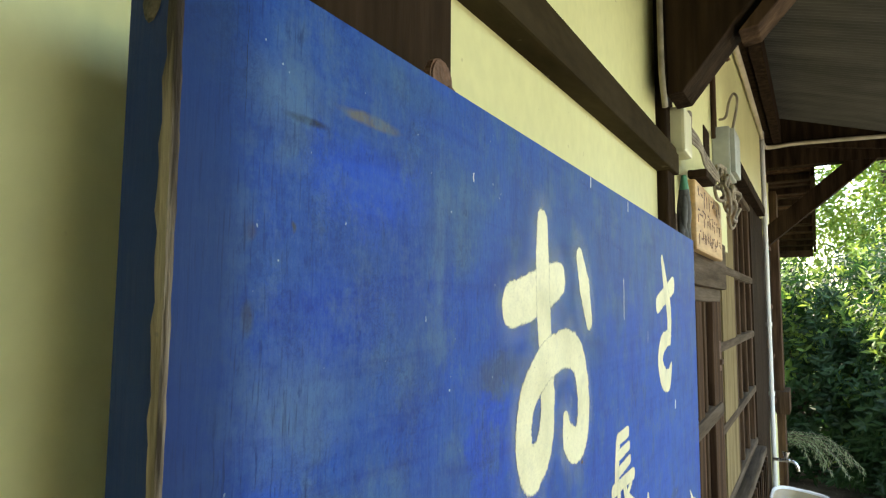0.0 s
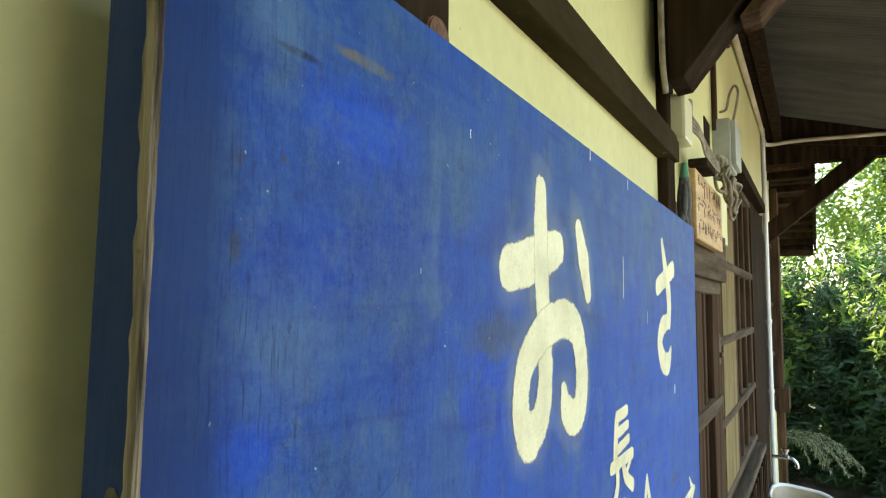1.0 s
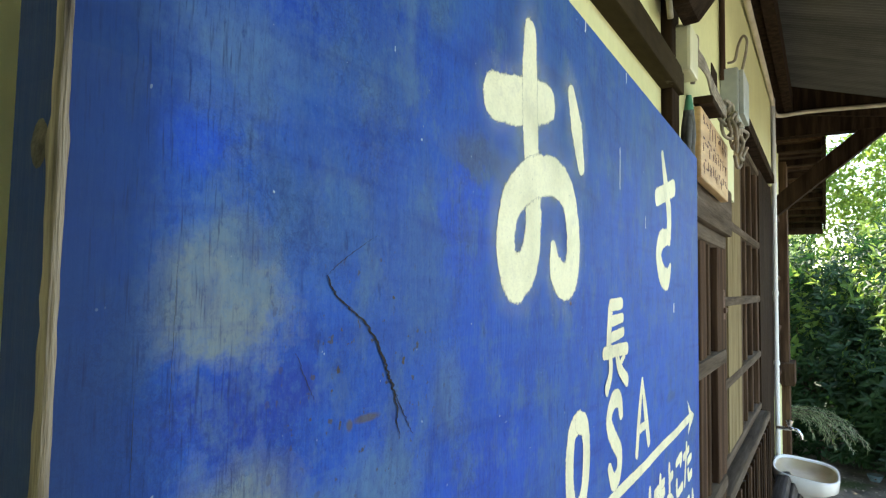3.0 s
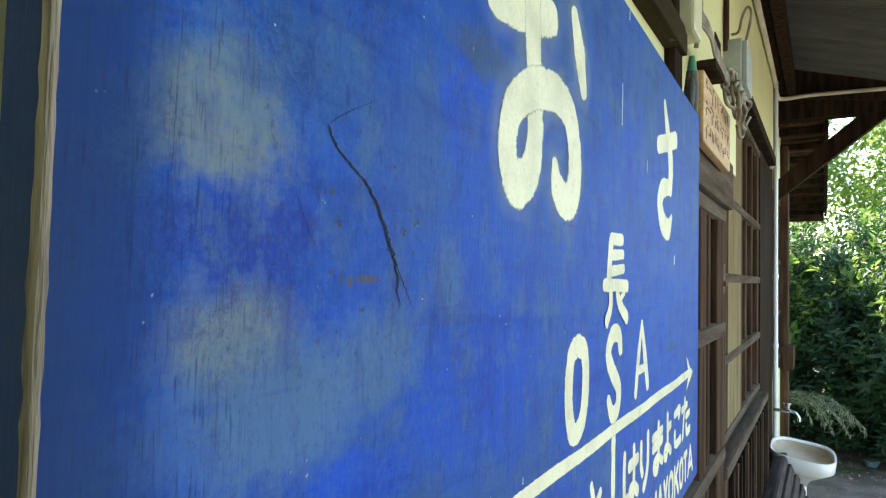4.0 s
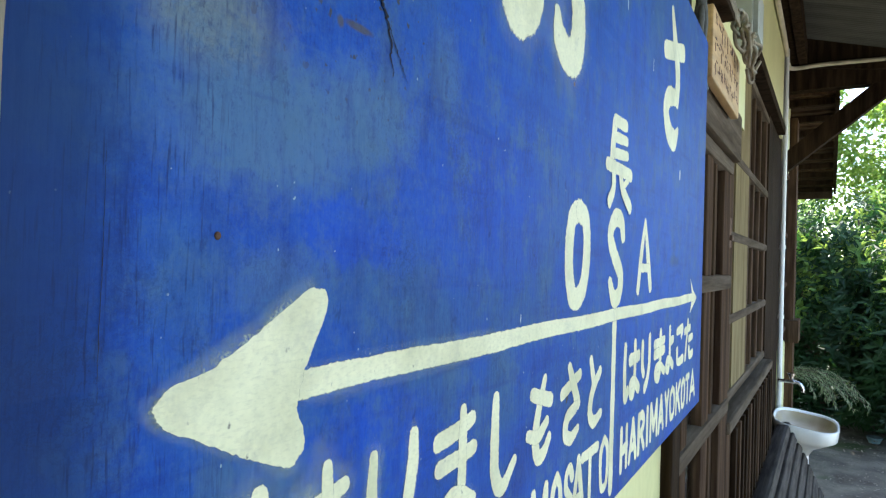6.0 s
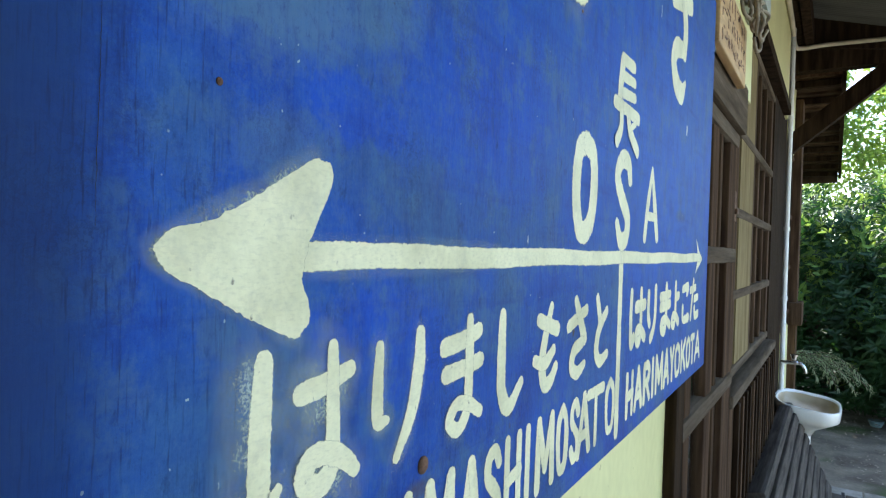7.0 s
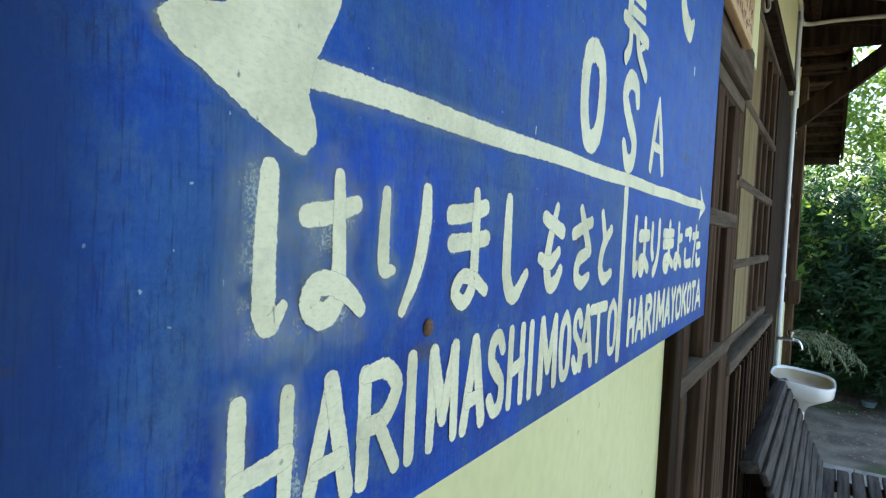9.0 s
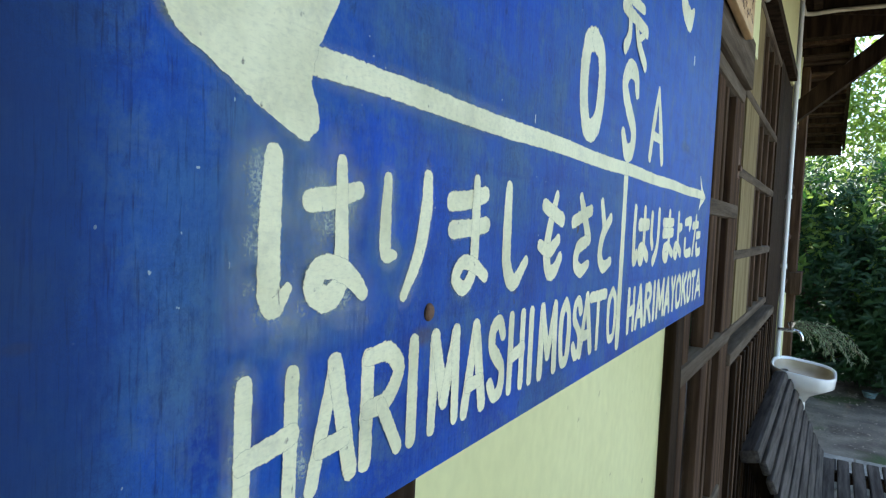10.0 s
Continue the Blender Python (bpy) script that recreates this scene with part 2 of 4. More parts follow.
    c = blend(span(fine, 0.47, 0.28, 0, 0.5), c, (.006, .026, .17))
    c = blend(span(cloud, 0.50, 0.62, 0, 0.6), c, (.064, .132, .230))
    c = blend(span(noise_at((1, 55, 20), 9, 1.0, 0.7), 0.50, 0.32, 0, 0.5), c, (.006, .028, .17))
    c = blend(span(brushed, 0.54, 0.74, 0, 0.3), c, (.045, .135, .30))
    c = blend(span(brushed, 0.46, 0.30, 0, 0.4), c, (.005, .030, .20))
    c = blend(span(noise_at((1, 260, 190), 2, 1.0), 0.75, 0.77), c, (0.32, 0.40, 0.45))
    c = blend(span(noise_at((1, 30, 22), 4, 1.0), 0.725, 0.75), c, (.06, .052, .042))
    cells = nt.nodes.new("ShaderNodeTexVoronoi")
    cells.inputs["Scale"].default_value = 110.0
    nt.links.new(co.outputs["Object"], cells.inputs["Vector"])
    mask = nt.nodes.new("ShaderNodeMath")
    mask.operation = "MULTIPLY"
    nt.links.new(span(cells.outputs["Distance"], 0.055, 0.03), mask.inputs[0])
    nt.links.new(span(noise_at((1, 31, 31), 3, 1.0), 0.56, 0.60), mask.inputs[1])
    c = blend(mask.outputs[0], c, (0.36, 0.42, 0.46))
    chips = nt.nodes.new("ShaderNodeMath")
    chips.operation = "MULTIPLY"
    nt.links.new(patch(.085, 1.758, .050, .045, .5), chips.inputs[0])
    nt.links.new(span(noise_at((1, 210, 170), 3, 1.0), 0.64, 0.67), chips.inputs[1])
    c = blend(chips.outputs[0], c, (.055, .045, .035))
    # worn grain: fine dark pits and pale rubbing all over
    rub = noise_at((1, 330, 210), 8, 1.0, 0.9)
    c = blend(span(rub, 0.52, 0.64, 0, 0.30), c, (.075, .150, .260))
    c = blend(span(rub, 0.47, 0.36, 0, 0.45), c, (.004, .022, .13))
    pits = noise_at((1, 140, 60), 6, 1.0, 0.7)
    c = blend(span(pits, 0.40, 0.30, 0, 0.6), c, (.006, .022, .11))
    # the near stile: a darker strip, with the near end's dimness painted in too
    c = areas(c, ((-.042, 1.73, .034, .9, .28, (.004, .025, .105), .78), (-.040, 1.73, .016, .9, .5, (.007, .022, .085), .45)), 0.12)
    # hairline cracks, wandering along the grain
    wander = nt.nodes.new("ShaderNodeVectorMath")
    wander.operation = "MULTIPLY_ADD"
    nt.links.new(warp.outputs["Color"], wander.inputs[0])
    wander.inputs[1].default_value = (0.0, 0.03, 0.03)
    nt.links.new(co.outputs["Object"], wander.inputs[2])
    stretch = nt.nodes.new("ShaderNodeMapping")
    stretch.inputs["Scale"].default_value = (1, 520, 260)
    nt.links.new(wander.outputs[0], stretch.inputs["Vector"])
    lines = nt.nodes.new("ShaderNodeTexVoronoi")
    lines.feature = "DISTANCE_TO_EDGE"
    lines.inputs["Scale"].default_value = 1.0
    nt.links.new(stretch.outputs[0], lines.inputs["Vector"])
    net = nt.nodes.new("ShaderNodeMath")
    net.operation = "MULTIPLY"
    nt.links.new(span(lines.outputs["Distance"], 0.10, 0.02), net.inputs[0])
    nt.links.new(span(noise_at((1, 22, 18), 6, 1.0), 0.46, 0.66, 0.0, 0.45), net.inputs[1])
    c = blend(net.outputs[0], c, (.006, .014, .07))
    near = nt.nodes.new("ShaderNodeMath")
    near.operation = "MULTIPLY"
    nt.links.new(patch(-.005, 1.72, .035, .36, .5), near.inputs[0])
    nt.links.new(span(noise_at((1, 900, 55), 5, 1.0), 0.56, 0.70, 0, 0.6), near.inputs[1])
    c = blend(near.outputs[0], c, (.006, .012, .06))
    nt.links.new(c, bsdf.inputs["Base Color"])
    nt.links.new(span(fine, 0.3, 0.7, 0.50, 0.66), bsdf.inputs["Roughness"])
    b = nt.nodes.new("ShaderNodeBump")
    b.inputs["Strength"].default_value, b.inputs["Distance"].default_value = 0.2, 0.0015
    nt.links.new(grain, b.inputs["Height"])
    nt.links.new(b.outputs[0], bsdf.inputs["Normal"])
    return m


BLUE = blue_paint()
BLUE.node_tree.nodes["Principled BSDF"].inputs["Specular IOR Level"].default_value = 0.14


def glass_mat():
    m = bpy.data.materials.new("window_glass")
    m.use_nodes = True
    nt = m.node_tree
    out = nt.nodes["Material Output"]
    t = nt.nodes.new("ShaderNodeBsdfTransparent")
    t.inputs[0].default_value = (0.8, 0.82, 0.8, 1)
    g = nt.nodes.new("ShaderNodeBsdfGlossy")
    g.inputs["Roughness"].default_value = 0.06
    ms = nt.nodes.new("ShaderNodeMixShader")
    f = nt.nodes.new("ShaderNodeFresnel")
    nt.links.new(f.outputs[0], ms.inputs[0])
    nt.links.new(t.outputs[0], ms.inputs[1])
    nt.links.new(g.outputs[0], ms.inputs[2])
    nt.links.new(ms.outputs[0], out.inputs[0])
    return m


GLASS = glass_mat()

# ---- mesh helpers ----


def link(name, bm, material, parent=None, label="", smooth=False):
    me = bpy.data.meshes.new(name)
    bm.to_mesh(me)
    bm.free()
    me.materials.append(material)
    if smooth:
        for p in me.polygons:
            p.use_smooth = True
    ob = new(name, me)
    if parent:
        ob.parent = parent
    if label:
        ob["label"] = label
    return ob


part = link


def thing(name, x, y, z, label, category, group="", kind=""):
    """An empty at the base of a thing; its parts are built in world places and parented to it."""
    e = new(name)
    e.location = (x, y, z)
    return tagged(e, label, category, group, kind)


def under(ob, parent):
    ob.parent = parent
    ob.matrix_parent_inverse = Matrix.Translation(parent.location).inverted()
    return ob


def add_box(bm, x0, x1, y0, y1, z0, z1, bevel=0.0):
    r = bmesh.ops.create_cube(bm, size=1.0)
    for v in r["verts"]:
        v.co = Vector((x0 + (v.co.x + 0.5) * (x1 - x0), y0 + (v.co.y + 0.5) * (y1 - y0), z0 + (v.co.z + 0.5) * (z1 - z0)))
    if bevel:
        edges = list({e for v in r["verts"] for e in v.link_edges})
        bmesh.ops.bevel(bm, geom=edges, offset=bevel, segments=2, profile=0.6, affect="EDGES")


def box(name, x0, x1, y0, y1, z0, z1, material, parent=None, bevel=0.003, label=""):
    bm = bmesh.new()
    add_box(bm, x0, x1, y0, y1, z0, z1, bevel)
    ob = link(name, bm, material, None, label)
    return under(ob, parent) if parent else ob


def prism(name, outline, y0, y1, material, parent=None, bevel=0.003, label=""):
    """A timber with an outline in the x-z plane, between y0 and y1."""
    bm = bmesh.new()
    low = [bm.verts.new((x, y0, z)) for x, z in outline]
    f = bm.faces.new(low)
    up = bmesh.ops.extrude_face_region(bm, geom=[f])
    bmesh.ops.translate(bm, vec=(0, y1 - y0, 0), verts=[v for v in up["geom"] if isinstance(v, bmesh.types.BMVert)])
    bmesh.ops.recalc_face_normals(bm, faces=bm.faces)
    if bevel:
        bmesh.ops.bevel(bm, geom=list(bm.edges), offset=bevel, segments=2, profile=0.6, affect="EDGES")
    ob = link(name, bm, material, None, label)
    return under(ob, parent) if parent else ob


def smooth_line(pts, n=8):
    """A Catmull-Rom line through the points."""
    p = [Vector(q) for q in pts]
    if len(p) < 3:
        return [p[0].lerp(p[-1], i / n) for i in range(n + 1)]
    p = [2 * p[0] - p[1]] + p + [2 * p[-1] - p[-2]]
    out = []
    for i in range(1, len(p) - 2):
        for k in range(n):
            t = k / n
            out.append(0.5 * (2 * p[i] + (p[i + 1] - p[i - 1]) * t + (2 * p[i - 1] - 5 * p[i] + 4 * p[i + 1] - p[i + 2]) * t * t + (3 * p[i] - p[i - 1] - 3 * p[i + 1] + p[i + 2]) * t ** 3))
    out.append(p[-2])
    return out


def tube(name, pts, radius, material, parent=None, n=8, label="", curve=8):
    """A round cable or pipe along a smooth line."""
    line = smooth_line(pts, curve)
    bm = bmesh.new()
    rings = []
    up = Vector((0.31, 0.17, 0.93))
    for i, c in enumerate(line):
        d = (line[min(i + 1, len(line) - 1)] - line[max(i - 1, 0)]).normalized()
        a = d.cross(up).normalized()
        b = d.cross(a)
        rings.append([bm.verts.new(c + radius * (math.cos(2 * math.pi * k / n) * a + math.sin(2 * math.pi * k / n) * b)) for k in range(n)])
    for r0, r1 in zip(rings, rings[1:]):
        for k in range(n):
            bm.faces.new((r0[k], r0[(k + 1) % n], r1[(k + 1) % n], r1[k]))
    bm.faces.new(rings[0])
    bm.faces.new(rings[-1])
    bmesh.ops.recalc_face_normals(bm, faces=bm.faces)
    ob = link(name, bm, material, None, label, smooth=True)
    return under(ob, parent) if parent else ob


# ---- ground and building ----
def ground_sheet():
    bm = bmesh.new()
    xs = [-400, -60, -12] + [-3 + 0.25 * i for i in range(37)] + [12, 60, 400]
    ys = [-400, -60, -12] + [-3 + 0.25 * i for i in range(61)] + [20, 60, 400]
    grid = [[bm.verts.new((x, y, 0.035 * noise.noise((x * 0.9, y * 0.9, 0)) * min(1, max(0, (y - 4.4) * 0.7)) - 0.004)) for y in ys] for x in xs]
    for a, b in zip(grid, grid[1:]):
        for k in range(len(ys) - 1):
            bm.faces.new((a[k], b[k], b[k + 1], a[k + 1]))
    ob = link("ground", bm, SOIL, smooth=True)
    return tagged(ob, "dark bare soil with moss and dry leaf litter", "ground", kind="structure")


ground_sheet()

# added paving, out of view and kept pale so it bounces daylight up
tagged(box("platform", 0.9, 6.0, -8.0, 4.0, -0.1, 0.03, STONE, bevel=0.01), "unseen pale grey concrete platform paving, added to bounce light up", "pavement", kind="structure")

WALL = -0.036          # face of the plaster
BACK = -0.15


def wall_panel(name, front, y0, y1, z0, z1):
    ob = box(name, BACK, front, y0, y1, z0, z1, CREAM, bevel=0)
    return tagged(ob, "cream plastered station wall between dark timber posts", "wall", kind="structure")


for nm, fr, y0, y1, z0, z1 in (("wall_sign", WALL, -4.0, 0.96, 0, 3.4), ("wall_over_door", WALL, 0.96, 1.90, 2.06, 3.4), ("wall_over_window", -0.075, 1.90, 4.12, 2.44, 3.4), ("wall_under_window", -0.090, 1.90, 3.40, 0, 1.17),
                               ("wall_over_end_window", -0.085, 4.30, 5.05, 2.35, 3.4), ("wall_under_end_window", -0.085, 4.30, 5.05, 0, 1.15)):
    wall_panel(nm, fr, y0, y1, z0, z1)
# added unseen wall: holds back sky light from behind, bounces a little forward
tagged(box("light_blocker", -0.036, 2.4, -0.80, -0.65, 0, 3.3, BLOCKER, bevel=0), "unseen plain pale wall added behind to block sky light and bounce some back", "wall", kind="structure")
for nm, dims in (("wall_inner", (-3.1, -3.0, -4, 4.9, 0, 3.4)), ("wall_end", (-3.0, BACK, 4.8, 4.9, 0, 3.4)), ("wall_rear", (-3.0, BACK, -4.1, -4.0, 0, 3.4))):
    tagged(box(nm, *dims, INNER, bevel=0), "dim plain wall inside the station building", "wall", kind="structure")
tagged(box("ceiling", -3.1, BACK, -4, 4.9, 3.0, 3.1, INNER, bevel=0), "dim plain ceiling inside the station building", "ceiling", kind="structure")
tagged(box("floor", -3.0, BACK, -4, 4.8, 0.004, 0.12, STONE, bevel=0), "grey concrete floor inside the station building", "floor", kind="structure")


def post(y0, y1, front, z1=3.3, material=DARK, z0=0.0, label="dark-stained square timber post standing in the wall"):
    ob = box("post", -0.12, front, y0, y1, z0, z1, material, bevel=0.004)
    return tagged(ob, label, "post", "posts of the station wall")


post(0.075, 0.212, -0.018)
post(0.932, 0.992, -0.018)
post(1.765, 1.895, -0.062, z1=2.44, material=BROWN)
post(3.40, 4.13, -0.088, z1=2.44)
post(4.13, 4.34, -0.090, z1=3.3)
post(5.0, 5.22, -0.035, material=BROWN, z1=2.75)
tagged(box("rail_beam", -0.06, -0.009, -3.6, 0.985, 2.126, 2.170, BEAM, bevel=0.003), "dark horizontal timber rail across the cream wall", "beam")
tagged(box("wall_plate", -0.12, -0.02, -4.0, 4.6, 3.02, 3.16, DARK, bevel=0.005), "dark timber plate along the wall under the roof", "beam")

# brace under the eave
br = thing("eave_brace", 0.0, 0.92, 2.25, "dark timber brace from the post up to the eave", "brace", "eave braces")
prism("strut", [(-0.005, 2.234), (0.020, 2.236), (0.095, 2.330), (0.42, 2.69), (0.42, 2.86), (0.28, 2.86), (-0.005, 2.56)], 0.868, 0.958, DARK, br)
# the strut's lit, notched underside, made as a separate lighter brown piece
prism("lit_underside", [(0.100, 2.318), (0.128, 2.322), (0.47, 2.70), (0.42, 2.70)], 0.875, 0.95, BROWN, br)
tube("iron_hook", [(0.066, 0.962, 2.40), (0.068, 0.966, 2.36), (0.07, 0.97, 2.325), (0.076, 0.972, 2.31)], 0.004, RUST, br)


def roof():
    r = thing("eave_roof", 0.5, 1.0, 3.0, "corrugated roof sheets over dark timber along the platform eave", "roof", kind="structure")
    bm = bmesh.new()
    y, cols = -4.0, []
    n = int(8.85 / 0.0053)
    for i in range(n + 1):
        y = -4.0 + 8.85 * i / n
        dz = 0.0075 * math.sin(2 * math.pi * i / 6.0)
        # sheet beyond about x = 1 is unseen, widened to cut light from above
        cols.append([bm.verts.new((x, y, 3.22 - 0.30 * (x + 0.1) + dz)) for x in (-0.1, 0.6, 1.5)])
    for a, b in zip(cols, cols[1:]):
        for k in range(2):
            bm.faces.new((a[k], a[k + 1], b[k + 1], b[k]))
    under(link("roof_sheet", bm, ROOF, smooth=True), r)
    # unseen purlin, set out under the widened sheet
    box("eave_purlin", 1.38, 1.45, -4.0, 4.65, 2.655, 2.745, DARK, r)
    box("inner_purlin", -0.02, 0.03, -4.0, 4.62, 3.00, 3.12, DARK, r)
    return r


roof()
tagged(box("cross_beam", -0.1, 1.0, 4.64, 4.75, 2.855, 3.04, DARK, bevel=0.005), "dark timber beam crossing under the eave", "beam")
tagged(prism("cross_plank", [(0.0, 2.99), (1.0, 2.84), (1.0, 2.97), (0.0, 3.24)], 4.58, 4.62, DARK), "dark board closing the end of the eave", "board")
b2 = thing("eave_brace", 0.0, 4.68, 2.2, "dark timber brace from the far post up to the cross beam", "brace", "eave braces")
prism("strut", [(-0.10, 2.30), (0.60, 2.884), (0.43, 2.888), (-0.10, 2.44)], 4.65, 4.74, DARK, b2)


def far_eave():
    e = thing("far_eave", 0.0, 6.5, 2.7, "dark boarded eave of the building part beyond the beam", "roof", kind="structure")

    def drop(y):
        return 2.86 - 0.078 * (y - 4.78)

    for i in range(17):
        y = 4.78 + 0.2 * i
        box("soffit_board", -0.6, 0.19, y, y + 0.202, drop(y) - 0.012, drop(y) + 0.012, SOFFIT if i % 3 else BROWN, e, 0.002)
    for i in range(9):
        y = 4.85 + 0.4 * i
        box("rafter", -0.6, 0.185, y, y + 0.05, drop(y) - 0.06, drop(y) - 0.014, DARK, e, 0.003)
    bm = bmesh.new()
    add_box(bm, 0.19, 0.215, 4.78, 8.2, -0.06, 0.05)
    for v in bm.verts:
        v.co.z += drop(v.co.y)
    under(link("fascia", bm, DARK), e)
    box("end_board", -0.6, 0.185, 8.2, 8.23, 2.48, 2.62, SOFFIT, e, 0.003)
    return e


far_eave()
tagged(box("wall_far", -0.7, -0.4, 5.25, 8.2, 0, 2.6, CREAM, bevel=0), "cream end wall set back beyond the far post", "wall", kind="structure")

# ---- doors and windows ----


def frame_set(name, label, y0, y1, z0, z1, x, stiles, rails, bars, material, rail_h, bar_w, worn=GREY):
    """A timber sash in the wall: stiles (place, width), rounded rails at the given heights, thin bars, panes of glass between them."""
    s = thing(name, x, 0.5 * (y0 + y1), z0, label, "window" if "window" in name else "door", kind="structure")
    for y, w in stiles:
        box("stile", x - 0.035, x, y - w / 2, y + w / 2, z0, z1, material, s, 0.004)
    for z in rails:
        box("rail", x - 0.03, x + 0.008, y0, y1, z - rail_h / 2, z + rail_h / 2, worn, s, 0.012)
    for y in bars:
        box("glazing_bar", x - 0.028, x - 0.003, y - bar_w / 2, y + bar_w / 2, z0, z1, GREYV, s, 0.006)
    zs = sorted(rails)
    for a, b in zip(zs, zs[1:]):
        p = box("pane", x - 0.018, x - 0.014, y0, y1, a, b, GLASS, s, 0)
        p.visible_shadow = False
    return s


frame_set("door_1", "brown timber sliding door with tall glass panes, closed", 0.992, 1.765, 0.1, 1.94, -0.05, ((1.03, 0.075), (1.195, 0.055), (1.43, 0.085), (1.705, 0.115)), (0.2, 0.85, 1.285, 1.62, 1.93), (1.54,), BROWN, 0.040, 0.032)
frame_set("window_1", "weathered timber lattice window with small glass panes", 1.895, 3.40, 1.2, 2.43, -0.095, ((2.045, 0.29), (2.63, 0.085), (3.36, 0.08)), (1.235, 1.49, 1.763, 2.03, 2.40), (2.85, 3.10), GREYV, 0.036, 0.045)
frame_set("window_2", "dark timber window beside the far post", 4.34, 5.0, 1.2, 2.35, -0.088, ((4.36, 0.05), (4.98, 0.05)), (1.24, 1.55, 1.9, 2.32), (4.56, 4.78), DARK, 0.035, 0.022, BROWN)
tagged(box("cream_board", -0.106, -0.091, 2.20, 2.585, 1.255, 2.38, TAN, bevel=0), "cream painted board behind the lattice window", "board")
tagged(box("window_sill", -0.11, -0.05, 1.88, 3.40, 1.172, 1.212, GREY, bevel=0.010), "weathered grey wooden window sill", "sill", kind="structure")
tagged(box("door_head", -0.08, -0.026, 0.992, 1.76, 1.945, 2.07, GREY, bevel=0.006), "weathered grey timber head over the door", "lintel", kind="structure")
tagged(box("window_head", -0.11, -0.05, 1.90, 3.95, 2.43, 2.48, DARK, bevel=0.004), "dark timber head over the lattice window", "lintel", kind="structure")
lt = thing("door_latch", -0.03, 1.70, 1.70, "black iron latch plate on the door jamb", "latch")
box("plate", -0.064, -0.054, 1.775, 1.83, 1.715, 1.80, RUST, lt, 0.003)
box("bolt", -0.056, -0.046, 1.785, 1.815, 1.735, 1.75, RUST, lt, 0.003)
tagged(box("sill_box", -0.09, -0.0, 4.95, 5.25, 1.14, 1.30, GREYV, bevel=0.006), "small weathered wooden box fixed at the far window", "box")
wains = thing("wainscot", -0.06, 2.8, 0, "brown vertical boards below the window sill", "panelling", kind="structure")
for i in range(14):
    y = 1.90 + i * 0.104
    box("board", -0.075, -0.062, y, y + 0.098, 0.05, 1.17, BROWN, wains, 0.003)
    box("batten", -0.062, -0.046, y + 0.085, y + 0.117, 0.05, 1.17, GREYV if i % 3 == 1 else DARK, wains, 0.002)

# ---- the station name board ----
FACE = 0.0
sign = thing("station_sign", 0.0392, 0.0, 1.449, "blue painted wooden station name board with worn cream lettering", "sign")
sign.rotation_euler = (0, 0, math.atan(0.021))     # the near end stands out further from the wall


def on_sign(ob):
    """Parts of the board are drawn in its own plane: x out of the face, y along it, z as in the world."""
    ob.parent = sign
    ob.matrix_parent_inverse = Matrix.Translation((0, 0, -1.449))
    return ob


def board_panel():
    bm = bmesh.new()
    add_box(bm, -0.022, FACE, -0.036, 0.925, 1.4535, 2.004)
    bmesh.ops.subdivide_edges(bm, edges=[e for e in bm.edges if abs(e.verts[0].co.z - e.verts[1].co.z) > 0.4], cuts=60)
    for v in bm.verts:
        if v.co.y < -0.02 and v.co.x > -0.01:
            v.co.x -= 0.0016 * abs(noise.noise((v.co.z * 40, 0, 0)))
            v.co.y += 0.002 * abs(noise.noise((v.co.z * 55, 3, 0)))
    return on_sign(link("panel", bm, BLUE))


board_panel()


def worn_edge():
    """The bare, chipped arris where the paint is gone."""
    bm = bmesh.new()
    n = 90
    rows = []
    for i in range(n + 1):
        z = 1.4545 + 0.5485 * i / n
        w = 0.0016 + 0.0022 * abs(noise.noise((z * 60, 5, 1))) + 0.0010 * abs(noise.noise((z * 240, 5, 4)))
        rows.append([bm.verts.new((FACE - 0.0010 - 1.6 * w, -0.0366, z)), bm.verts.new((FACE - 0.0004, -0.0367, z)), bm.verts.new((FACE + 0.0004, -0.0358, z)), bm.verts.new((FACE + 0.0004, -0.0358 + 0.45 * w, z))])
    for a, b in zip(rows, rows[1:]):
        for k in range(3):
            bm.faces.new((a[k], a[k + 1], b[k + 1], b[k]))
    bmesh.ops.recalc_face_normals(bm, faces=bm.faces)
    return on_sign(link("worn_edge", bm, EDGE, None, "bare chipped wooden edge"))


worn_edge()

